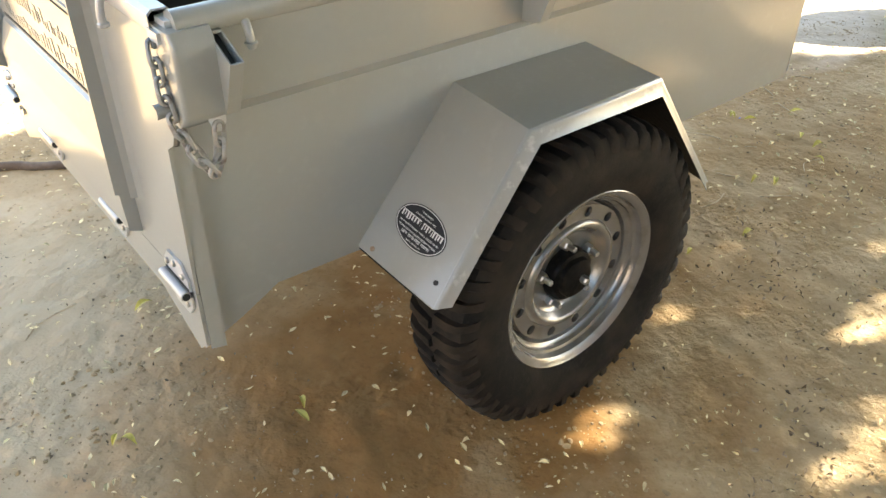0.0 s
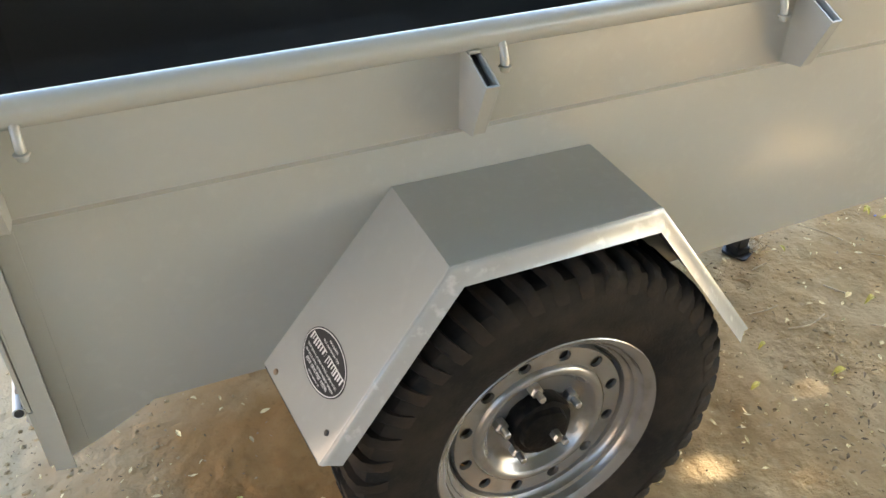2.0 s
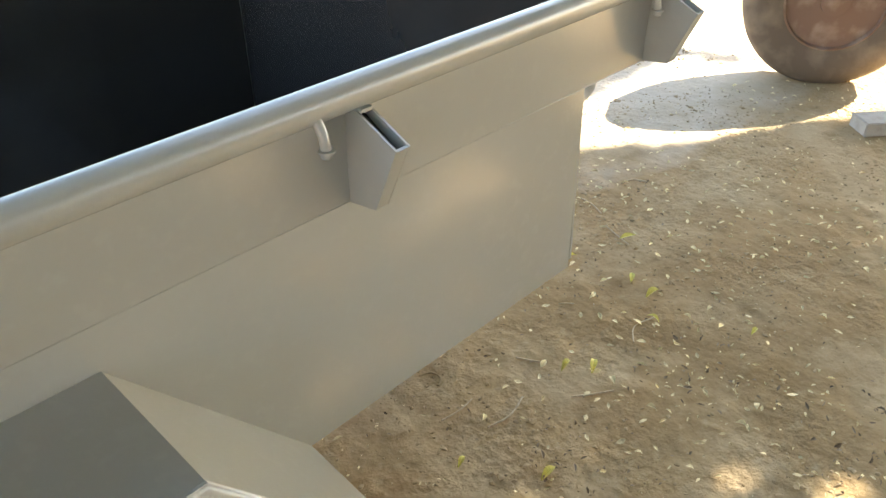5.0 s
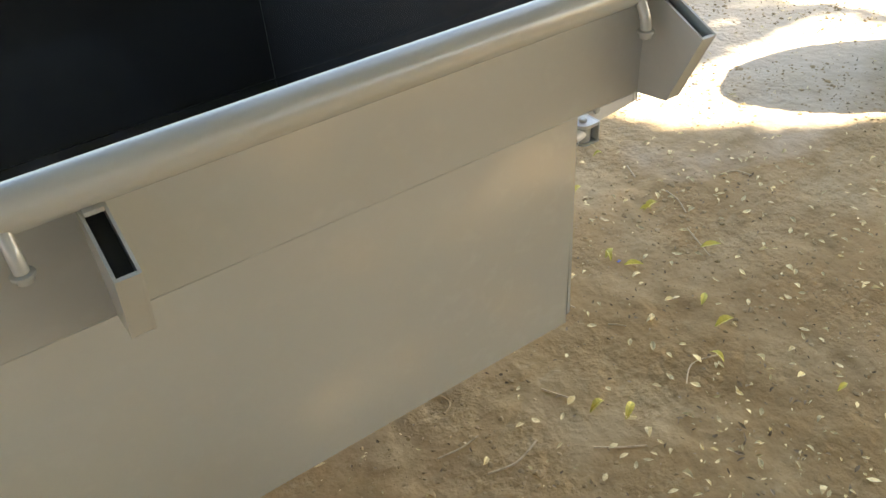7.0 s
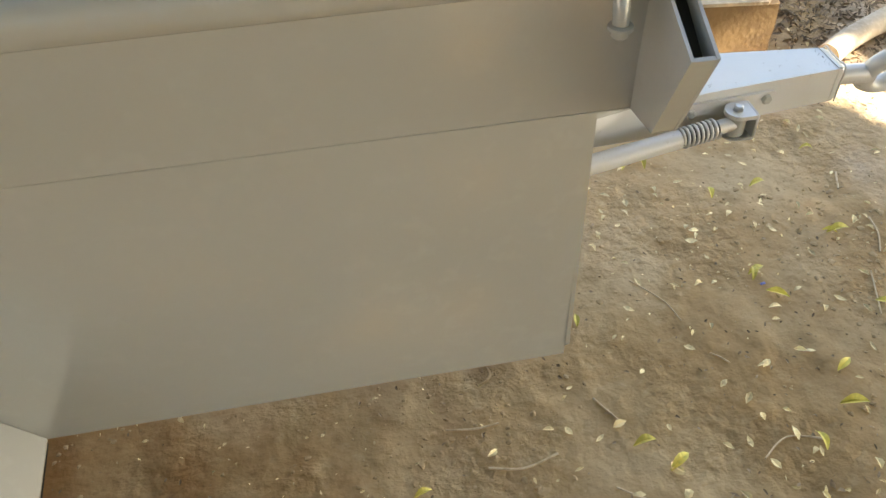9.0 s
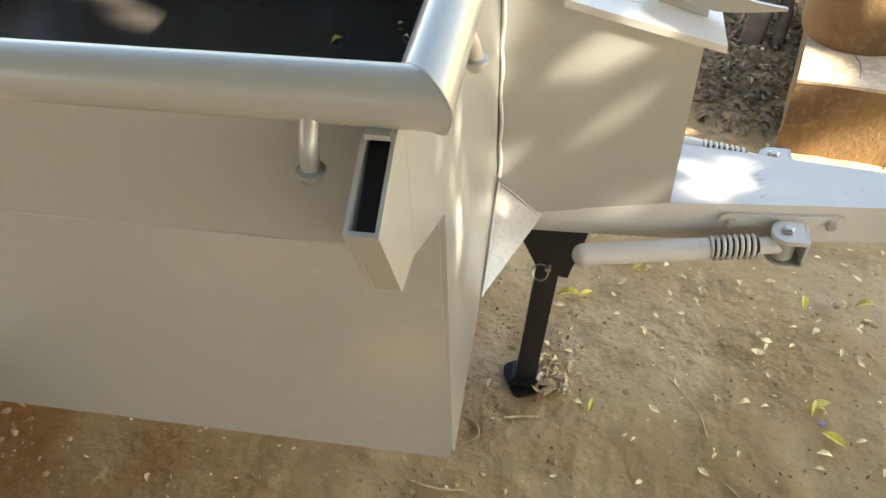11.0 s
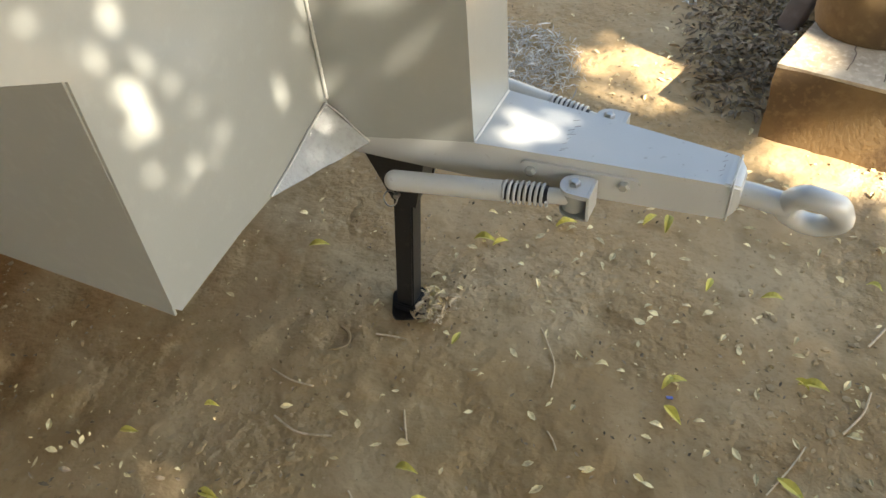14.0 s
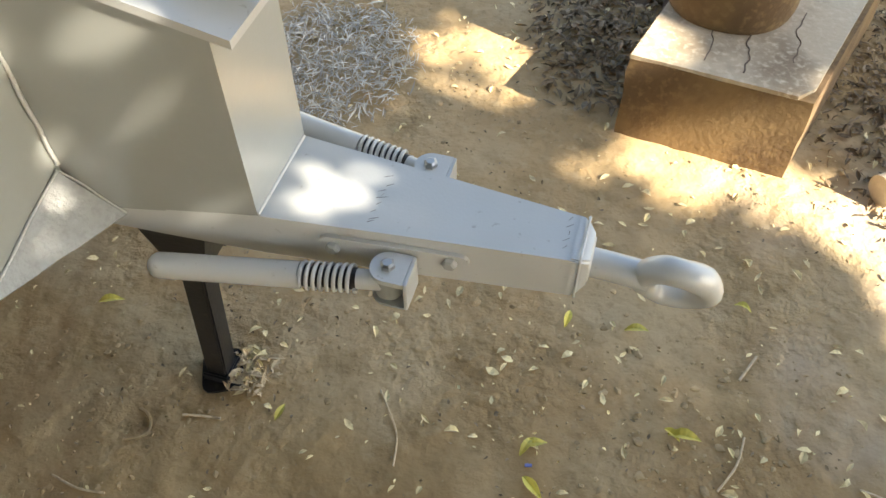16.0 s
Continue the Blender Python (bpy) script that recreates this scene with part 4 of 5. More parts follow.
for i in range(5):
    y = YC - 0.020 + 0.011 * i
    part("weld_scratch", tube([(2.288 + 0.003 * math.sin(i * 4), y, 0.5126), (2.292 + 0.003 * math.sin(i * 3), y + 0.006, 0.5126)], 0.0005, 5), CHAIN, bar)
part("weld_seam", tube([(1.936, YC - 0.070, 0.517), (1.936, YC + 0.070, 0.517)], 0.0025, 6), PAINT_LIT, bar)
def gusset():
    """A triangular plate, its grid slightly buckled."""
    a, b, c = Vector((1.693, 0.372, 0.496)), Vector((1.694, 0.546, 0.545)), Vector((1.757, 0.556, 0.478))
    bm = bmesh.new()
    n = 14
    grid = {}
    for dz in (0, 1):
        for i in range(n + 1):
            for j in range(n + 1 - i):
                p = a * (1 - (i + j) / n) + b * (i / n) + c * (j / n)
                q = p + Vector((-0.001, 0.002, -0.003)) * dz
                if 0 < j and i + j < n:
                    q.z += 0.0022 * noise.noise(p * 38) + 0.0014 * noise.noise(p * 110) * (i / n)
                grid[dz, i, j] = bm.verts.new(q)
        for i in range(n):
            for j in range(n - i):
                bm.faces.new((grid[dz, i, j], grid[dz, i + 1, j], grid[dz, i, j + 1]))
                if i + j < n - 1:
                    bm.faces.new((grid[dz, i + 1, j], grid[dz, i + 1, j + 1], grid[dz, i, j + 1]))
    rim = [(i, 0) for i in range(n + 1)] + [(n - j, j) for j in range(1, n + 1)] + [(0, j) for j in range(n - 1, 0, -1)]
    for p, q in zip(rim, rim[1:] + rim[:1]):
        bm.faces.new((grid[0, p[0], p[1]], grid[0, q[0], q[1]], grid[1, q[0], q[1]], grid[1, p[0], p[1]]))
    return bm


both("corner_gusset", gusset, GRAINY, trailer, "triangular steel gusset under the tool box", 50)
both("gusset_weld", lambda: bead([(1.694, 0.372, 0.498), (1.695, 0.430, 0.514), (1.694, 0.49, 0.532), (1.695, 0.546, 0.547)], 0.0019, 24, 3), WELD, trailer, "bright uneven weld bead", 60)
both("gusset_weld", lambda: bead([(1.696, 0.547, 0.545), (1.716, 0.552, 0.524), (1.738, 0.554, 0.500), (1.757, 0.557, 0.480)], 0.0013, 18, 5), WELD, trailer, "bright uneven weld bead", 60)
both("box_weld", lambda: bead([(1.6945, YC - 0.0885, 0.552), (1.697, YC - 0.0915, 0.585), (1.6945, YC - 0.0885, 0.61), (1.697, YC - 0.092, 0.65), (1.694, YC - 0.0885, 0.69), (1.6965, YC - 0.0915, 0.73), (1.694, YC - 0.089, 0.76), (1.697, YC - 0.0915, 0.80), (1.6945, YC - 0.0885, 0.842)], 0.0027, 16, 1), WELD, trailer, "lumpy weld bead along the tool box", 60)

# tow eye
EYE_C = (2.421, YC, 0.470)
ring = [(0.0370 + 0.0165 * math.cos(radians(a)), 0.0170 * math.sin(radians(a))) for a in range(0, 360, 24)]
loop = lathe(ring, (0, 0, 0), "z", 40, closed=True)
bmesh.ops.transform(loop, verts=loop.verts, matrix=pose(*EYE_C, -70, 0, 0))
for v in loop.verts:
    v.co += Vector(noise.noise_vector(v.co * 32)) * 0.0035
eye = part("tow_eye", loop, PAINT_LIT, trailer, "forged steel towing eye", 60)
part("shank", sweep([(2.300, YC, 0.477), (2.345, YC, 0.475), (2.365, YC, 0.473), (2.392, YC, 0.471)], circle(0.0180, 20)), PAINT_LIT, eye)
part("end_weld", bead([(2.3105, YC + sy * (half(2.306) + 0.0005), z) for sy, z in ((-1, 0.4470), (-1, 0.480), (-1, 0.5135), (-0.3, 0.5138), (0.3, 0.5138), (1, 0.5135), (1, 0.480), (1, 0.4470))], 0.0017, 12, 4), PAINT_LIT, bar, "thick uneven weld round the end", 60)
part("end_cap", bevel(hull(*[(x, YC + sy * w, z) for x, w, z0, z1 in ((2.296, half(2.296) + 0.0008, 0.4470, 0.5135), (2.3095, half(2.306) + 0.0008, 0.4470, 0.5130), (2.323, half(2.306) - 0.012, 0.460, 0.501)) for sy in (-1, 1) for z in (z0, z1)]), 0.003, 2), PAINT_LIT, bar, smooth=40)


# sprung struts along the drawbar
def strut_nose(p, d):
    b = lathe([(0.0165 * math.cos(radians(q)), 0.0155 * math.sin(radians(q))) for q in range(0, 86, 12)], (0, 0, 0), "z", 20)
    bmesh.ops.transform(b, verts=b.verts, matrix=Matrix.Translation(p) @ (-d).to_track_quat("Z", "Y").to_matrix().to_4x4())
    return b


def strut(far):
    m = mirror if far else (lambda bm: bm)
    a, b = Vector((1.832, 0.512, 0.455)), Vector((1.996, 0.536, 0.465))
    if far:
        a, b = Vector((1.832, 0.504, 0.486)), Vector((1.996, 0.532, 0.478))   # this one sits higher on its bracket
    d = (b - a).normalized()
    s = part("support_strut", m(merge(tube([a - d * 0.010, a - d * 0.006, a + d * 0.002, b], 0.0165, 20))), PAINT_LIT, trailer, "round support strut with a coil spring", 40)
    part("strut_end", m(strut_nose(a - d * 0.010, d)), PAINT_LIT, s, smooth=50)
    part("strut_rod", m(tube([b - d * 0.01, b + d * 0.10], 0.0125, 16)), PAINT_LIT, s)
    side = d.cross(Vector((0, 0, 1))).normalized()
    up = side.cross(d)
    coil = [b + d * (0.002 + 0.066 * i / 128) + (side * math.cos(i * 2 * math.pi / 16) + up * math.sin(i * 2 * math.pi / 16)) * 0.0160 for i in range(129)]
    # black sleeve added so that the gaps between coils look shaded
    part("spring_gap_shade", m(tube([b + d * 0.001, b + d * 0.069], 0.0134, 16)), ENAMEL, s)
    part("coil_spring", m(tube(coil, 0.0026, 6)), PAINT_LIT, s, "bare coil spring", 60)
    cap = [(2.124, 0.533), (2.124, 0.577), (2.098, 0.577)] + [(2.100 + 0.021 * math.cos(radians(q)), 0.555 + 0.022 * math.sin(radians(q))) for q in range(100, 271, 17)]
    yoke = m(merge(plate(cap, "z", 0.4865, 0.494, 0.0015), block(2.1242, 2.1285, 0.533, 0.577, 0.446, 0.494, 0.001)))
    y = part("yoke", yoke, PAINT_LIT, s, "bent steel yoke with a rounded top plate")
    part("yoke_boss", m(lathe([(0.016, 0.4502), (0.0175, 0.452), (0.0175, 0.4863)], (2.100, 0.555, 0.0), "z", 20)), PAINT, s)
    part("yoke_foot", m(plate(cap, "z", 0.4465, 0.4500, 0.001)), PAINT, y)
    part("yoke_bolt", m(lathe([(0.009, 0.0), (0.009, 0.006), (0.006, 0.008)], (2.100, 0.555, 0.494), "z", 6)), STEEL, y)
    slot = [(2.008, 0.502)] + [(2.020 + 0.0 - 0.012 * math.sin(radians(q)), 0.490 + 0.012 * math.cos(radians(q))) for q in range(0, 181, 30)] + [(2.175 + 0.012 * math.sin(radians(q)), 0.486 - 0.012 * math.cos(radians(q))) for q in range(0, 181, 30)]
    pl = bmesh.new()
    pts = slot[1:]
    lo = [pl.verts.new((x, YC - half(x) - 0.0005, z)) for x, z in pts]
    hi = [pl.verts.new((x, YC - half(x) - 0.0065, z)) for x, z in pts]
    pl.faces.new(lo)
    pl.faces.new(hi[::-1])
    for i in range(len(pts)):
        pl.faces.new((lo[i], lo[(i + 1) % len(pts)], hi[(i + 1) % len(pts)], hi[i]))
    p = part("side_plate", m(bevel(pl, 0.001)), PAINT_LIT, bar, "slotted side plate bolted to the drawbar")
    for bx in (2.026, 2.165):
        part("plate_bolt", m(lathe([(0.009, -0.005), (0.009, -0.012), (0.006, -0.014)], (bx, YC - half(bx), 0.486), "y", 6)), PAINT, p)


strut(False)
strut(True)

# jack leg
JX, JY = 1.783, 0.625
FX = 1.748
jack = part("jack_leg", bevel(hull(*[(JX + sx * 0.019, JY + sy * 0.019, 0.43) for sx in (-1, 1) for sy in (-1, 1)], *[(FX + sx * 0.019, JY - 0.012 + sy * 0.019, 0.02) for sx in (-1, 1) for sy in (-1, 1)]), 0.003), ENAMEL, trailer, "black square-tube jack leg standing on the earth")
foot = bevel(sweep([(0, 0, 0.0), (0, 0, 0.009)], soft_section(0.078, 0.070, 0.016, 3)), 0.0025)
bmesh.ops.transform(foot, verts=foot.verts, matrix=pose(FX, JY - 0.012, 0.004, 5, -4, 24))
part("foot", foot, ENAMEL, jack)
part("foot_collar", bevel(block(FX - 0.025, FX + 0.025, JY - 0.037, JY + 0.013, 0.010, 0.030), 0.003), ENAMEL, jack)
for by in (JY - 0.034, JY + 0.029):
    part("bracket_cheek", plate([(1.706, 0.452), (1.838, 0.452), (1.806, 0.318), (1.760, 0.326)], "y", by, by + 0.005, 0.001), ENAMEL, jack, "black bracket plate")
part("bracket_web", plate([(1.822, 0.451), (1.834, 0.451), (1.804, 0.322), (1.797, 0.322)], "y", JY - 0.0285, JY + 0.0285), ENAMEL, jack)
part("bracket_hole", lathe([(0.006, 0), (0.006, -0.0008)], (1.730, JY - 0.0342, 0.430), "y", 14), CLOD, jack, "round hole through the bracket")
part("pin_ring", sweep([(1.762 + 0.013 * math.cos(radians(a)), JY - 0.042 + 0.006 * math.sin(radians(a)), 0.334 + 0.013 * math.sin(radians(a))) for a in range(0, 360, 24)], circle(0.0016, 6), closed=True), STEEL, jack, "bright ring pull of the pin")
part("lock_pin", tube([(1.774, JY - 0.044, 0.342), (1.774, JY + 0.040, 0.342)], 0.005, 10), STEEL, jack)

# ---- things round the trailer ----
def rough_block(corners, z0, z1, name, mat, label, cat, w=0.01, amp=0.006, seed=0, cuts=5):
    """A hewn block over four ground corners, with an uneven surface."""
    bm = bmesh.new()
    lo = [bm.verts.new((x, y, z0)) for x, y in corners]
    hi = [bm.verts.new((x, y, z1)) for x, y in corners]
    bm.faces.new(lo[::-1])
    bm.faces.new(hi)
    for i in range(4):
        bm.faces.new((lo[i], lo[(i + 1) % 4], hi[(i + 1) % 4], hi[i]))
    bevel(bm, w, 2)
    bmesh.ops.subdivide_edges(bm, edges=[e for e in bm.edges if e.calc_length() > 0.05], cuts=cuts, use_grid_fill=True)
    for v in bm.verts:
        v.co += Vector(noise.noise_vector(v.co * 14 + Vector((seed, 0, 0)))) * amp
    c = sum((Vector((x, y, 0)) for x, y in corners), Vector()) / 4
    return single(name, bm, mat, (c.x, c.y, z0), label, cat, smooth=40)


timber = rough_block([(2.305, 1.408), (2.664, 1.362), (2.86, 1.98), (2.48, 2.10)], -0.02, 0.20, "timber_block", WOOD, "hewn brown timber block with a cracked pale top", "wood block", 0.012, 0.005, 3)
top = bevel(plate([(2.306, 1.410), (2.632, 1.366), (2.664, 1.40), (2.845, 1.975), (2.483, 2.095)], "z", 0.199, 0.2085), 0.003)
part("weathered_top", top, WOODEND, timber, "pale weathered top face with cracks")
for q, (cx, cy) in enumerate(((2.45, 1.46), (2.525, 1.44), (2.62, 1.50))):
    crack = smooth_path([(cx, cy - 0.03, 0.2095), (cx + 0.010, cy + 0.03, 0.2100), (cx + 0.006, cy + 0.08, 0.2100), (cx + 0.022, cy + 0.15, 0.2095)], 8)
    crack = [p + Vector((0.006 * noise.noise(p * 60), 0.004 * noise.noise(p * 45), -0.0012)) for p in crack]
    part("crack", tube(crack, 0.0014 + 0.0004 * (q % 2), 5), BARK, timber)
log = lathe([(0.134, 0.0), (0.139, 0.02), (0.136, 0.10), (0.128, 0.20), (0.121, 0.215), (0.06, 0.216)], (2.485, 1.665, 0.2065), "z", 40)
for v in log.verts:
    v.co += Vector(noise.noise_vector(v.co * 9)) * 0.006
single("log_round", log, WOOD, (2.485, 1.665, 0.2065), "short round of brown log standing on the timber block", "log", smooth=50)
lean = sweep(smooth_path([(2.285, 1.90, -0.01), (2.335, 2.02, 0.11), (2.37, 2.16, 0.25), (2.42, 2.42, 0.46)], 4), soft_section(0.062, 0.036, 0.007, 2))
for v in lean.verts:
    v.co += Vector(noise.noise_vector(v.co * 25)) * 0.004
single("timber_stake", lean, BARK, (2.285, 1.90, 0.0), "grey weathered squared stake leaning over the litter", "stake", smooth=50)
gnarl = tube(smooth_path([(2.36, 1.89, -0.01), (2.385, 1.98, 0.07), (2.40, 2.08, 0.16), (2.47, 2.20, 0.25), (2.50, 2.40, 0.40)], 6), 0.019, 10)
for v in gnarl.verts:
    v.co += Vector(noise.noise_vector(v.co * 18)) * 0.011
single("gnarled_branch", gnarl, BARK, (2.36, 1.89, 0.0), "dark gnarled branch leaning beside the stake", "branch", smooth=50)
rough_block([(2.36, 2.28), (2.90, 2.17), (2.93, 2.25), (2.39, 2.37)], -0.01, 0.055, "plank", WOOD, "brown sawn plank lying behind the timber block", "plank", 0.006, 0.003, 8, 3)
stick = tube(smooth_path([(2.845, 1.345, 0.03), (2.95, 1.41, 0.035), (3.12, 1.49, 0.04)], 3), 0.034, 14)
single("log_piece", stick, WOODEND, (2.95, 1.41, 0.0), "pale barkless log piece on the ash heap", "log", smooth=50)


def brick(name, centre, yaw, size, mat, label, tilt=0.0, frog=False):
    lx, ly, lz = size
    bm = block(-lx / 2, lx / 2, -ly / 2, ly / 2, 0, lz, 0.004)
    bmesh.ops.subdivide_edges(bm, edges=[e for e in bm.edges if e.calc_length() > 0.03], cuts=3, use_grid_fill=True)
    for v in bm.verts:
        v.co += Vector(noise.noise_vector(v.co * 30 + Vector(centre))) * 0.0025
    ob = single(name, bm, mat, (0, 0, 0), label, "brick", "bricks lying about", smooth=40)
    ob.matrix_basis = pose(centre[0], centre[1], centre[2], tilt, 0, yaw)
    return ob


b = brick("brick", (1.655, 2.285, 0.0), 100, (0.23, 0.115, 0.10), BRICK, "dusty brown brick with a pressed mark on top, in pale ash")
for i, dx in enumerate((-0.06, 0.0, 0.06)):
    mk = sweep([(dx + 0.017 * math.cos(radians(a)), 0.028 * math.sin(radians(a)), 0.1015) for a in range(0, 360, 30)], circle(0.005, 6), closed=True)
    me = finish(mk, BARK)
    o = new("pressed_mark", me)
    o.parent = b
brick("brick", (1.405, 2.29, 0.0), 84, (0.23, 0.120, 0.085), BRICK, "brown brick lying on bare earth")
brick("brick", (2.068, 2.238, 0.0), 51, (0.23, 0.085, 0.05), BLOCK, "grey concrete brick lying flat in the sun")
brick("brick", (3.83, 0.20, 0.0), -40, (0.22, 0.11, 0.055), BLOCK, "pale grey brick lying in the shade")

# wheel of another vehicle
V = thing("parked_vehicle_wheel", (4.16, 0.61, 0.0), "dusty tyre and rusty wheel of another vehicle standing in the sun", "wheel")
vr, vw = 0.355, 0.09
prof = [(0.19, -vw * 0.8), (0.24, -vw), (0.29, -vw * 0.98), (0.335, -vw * 0.8), (vr, -vw * 0.5), (vr, vw * 0.5), (0.335, vw * 0.8), (0.29, vw * 0.98), (0.24, vw), (0.19, vw * 0.8)]
spin = Matrix.Translation((4.16, 0.61, vr - 0.006)) @ Matrix.Rotation(radians(-62), 4, "Z")


def turned(bm):
    bmesh.ops.transform(bm, verts=bm.verts, matrix=spin)
    return bm


part("tyre", turned(lathe(prof, (0, 0, 0), "y", 56, closed=True)), MUDDY, V, "worn dusty tyre", 40)
part("rim", turned(lathe([(0.192, -0.06), (0.20, -0.075), (0.192, -0.078), (0.18, -0.04), (0.13, -0.02), (0.11, -0.035), (0.06, -0.04), (0.055, -0.07), (0.02, -0.075)], (0, 0, 0), "y", 48)), RUSTY, V, "rusty dusty steel rim", 40)

# stick lying behind the trailer
single("dry_branch", tube(smooth_path([(-0.35, 2.02, 0.012), (-0.06, 1.92, 0.014), (0.05, 1.84, 0.012), (0.16, 1.78, 0.010)], 5), 0.016, 10), BARK, (0, 1.9, 0), "long dry branch lying on the pale earth", "branch", smooth=50)


# ---- leaves, twigs, clods ----
def leaf_blade(length, width, curl, fold, k=5):
    """Vertices and faces of one leaf, lying along x."""
    vs, fs = [], []
    for i in range(k + 1):
        t = i / k
        w = width * math.sin(math.pi * min(0.98, max(0.03, t)) ** 0.85)
        z = curl * 4 * t * (1 - t)
        vs += [(length * (t - 0.5), -w / 2, z + fold * w), (length * (t - 0.5), 0, z), (length * (t - 0.5), w / 2, z + fold * w)]
    for i in range(k):
        a = 3 * i
        fs += [(a, a + 3, a + 4, a + 1), (a + 1, a + 4, a + 5, a + 2)]
    return vs, fs


def scatter(name, count, area, size, mat, label, category, seed, keep=None, lift=0.003, ratio=0.45, tilt=0.25):
    rng = random.Random(seed)
    V3, F = [], []
    while count > 0:
        x, y = rng.uniform(area[0], area[1]), rng.uniform(area[2], area[3])
        if keep and not keep(x, y, rng):
            continue
        count -= 1
        ln = rng.uniform(*size)
        vs, fs = leaf_blade(ln, ln * ratio * rng.uniform(0.7, 1.3), rng.uniform(-0.15, 0.25) * ln, rng.uniform(0, 0.5), 3)
        m = pose(x, y, ground_height(x, y) + lift + ln * 0.08, math.degrees(rng.gauss(0, tilt)), math.degrees(rng.gauss(0, tilt)), rng.uniform(0, 360))
        b = len(V3)
        V3 += [tuple(m @ Vector(v)) for v in vs]
        F += [tuple(b + i for i in f) for f in fs]
    me = bpy.data.meshes.new(name)
    me.from_pydata(V3, [], F)
    me.materials.append(mat)
    return tagged(new(name, me), label, category, kind="stuff")


def patchy(scale, cut, seed):
    return lambda x, y, rng: noise.noise((x * scale, y * scale, seed)) + rng.uniform(-0.3, 0.3) > cut


scatter("fallen_leaflets", 1900, (-1.3, 4.4, -1.3, 3.0), (0.010, 0.025), LEAF_DRY, "small pale dry leaflets strewn over the earth", "leaves", 5, lambda x, y, rng: patchy(1.6, -0.15, 2.0)(x, y, rng) and (rng.random() < (0.2 if 0.15 < y < 1.15 and x < 1.6 else 0.6) or not (0.3 < x < 2.7 and -0.6 < y < 1.1)))
scatter("fallen_leaflets", 620, (-1.3, 0.75, -0.6, 2.6), (0.012, 0.026), LEAF_DRY, "small pale dry leaflets behind and under the trailer", "leaves", 6, None, 0.004, 0.42, 0.15)
scatter("fallen_leaflets", 270, (1.75, 3.2, -0.2, 1.25), (0.014, 0.027), LEAF_DRY, "pale oval leaflets lying round the drawbar", "leaves", 16, None, 0.004, 0.5, 0.12)


scatter("ground_litter", 5200, (-1.2, 4.0, -1.1, 2.8), (0.004, 0.012), LEAF_DUN, "fine brown crumbs of leaf and bark on the earth", "litter", 31, patchy(2.6, 0.02, 5.0), 0.002, 0.5, 0.5)
scatter("ground_litter", 2600, (-1.2, 4.0, -1.1, 2.8), (0.004, 0.010), LEAF_DRY, "fine pale chips of dry leaf on the earth", "litter", 32, patchy(2.1, 0.05, 8.0), 0.002, 0.5, 0.4)


scatter("ground_litter", 420, (0.75, 2.3, -0.9, 0.15), (0.007, 0.018), LEAF_DRY, "pale chips of dry leaf on the trodden earth", "litter", 33, patchy(3.0, -0.05, 4.0), 0.003, 0.5, 0.5)
scatter("ground_litter", 520, (0.75, 2.3, -0.9, 0.15), (0.008, 0.022), LEAF_DUN, "brown curled chips of leaf on the trodden earth", "litter", 34, patchy(3.0, 0.0, 6.0), 0.003, 0.4, 0.6)


def heap(cx, cy, rx, ry):
    return lambda x, y, rng: ((x - cx) / rx) ** 2 + ((y - cy) / ry) ** 2 + rng.uniform(-0.35, 0.35) < 0.8


scatter("leaf_litter", 3600, (1.75, 2.6, 1.45, 2.8), (0.010, 0.036), LEAF_DUN, "thick brown leaf litter beside the timber", "leaves", 7, heap(2.27, 2.05, 0.28, 0.62), 0.004, 0.34, 0.45)
scatter("leaf_litter", 2600, (2.6, 3.6, 1.15, 2.6), (0.010, 0.034), LEAF_DUN, "brown litter and ash on the far side of the timber", "leaves", 8, heap(3.05, 1.75, 0.36, 0.6), 0.004, 0.34, 0.45)
scatter("dry_straw", 2600, (1.3, 1.9, 1.15, 1.8), (0.012, 0.045), STRAW, "pale feathery heap of dry straw", "straw", 9, heap(1.60, 1.46, 0.23, 0.26), 0.006, 0.10, 0.5)
scatter("dry_straw", 3800, (1.2, 2.4, 1.95, 3.0), (0.008, 0.032), STRAW, "pale straw and ash round the bricks", "straw", 10, heap(1.85, 2.42, 0.52, 0.48), 0.004, 0.2, 0.4)
scatter("dry_straw", 90, (1.70, 1.86, 0.56, 0.70), (0.012, 0.032), TWIG, "pale crumpled litter round the foot of the jack", "straw", 11, heap(1.80, 0.62, 0.05, 0.05), 0.012, 0.3, 0.6)

scatter("dry_flakes", 420, (1.25, 2.35, 2.0, 2.9), (0.015, 0.045), STRAW, "large pale crumpled flakes round the bricks", "litter", 12, heap(1.80, 2.32, 0.5, 0.34), 0.006, 0.6, 0.45)
scatter("dry_straw", 60, (1.74, 1.86, 0.58, 0.72), (0.014, 0.034), LEAF_DRY, "pale crumpled dry leaves against the jack foot", "straw", 13, heap(1.786, 0.634, 0.022, 0.04), 0.006, 0.35, 0.4)

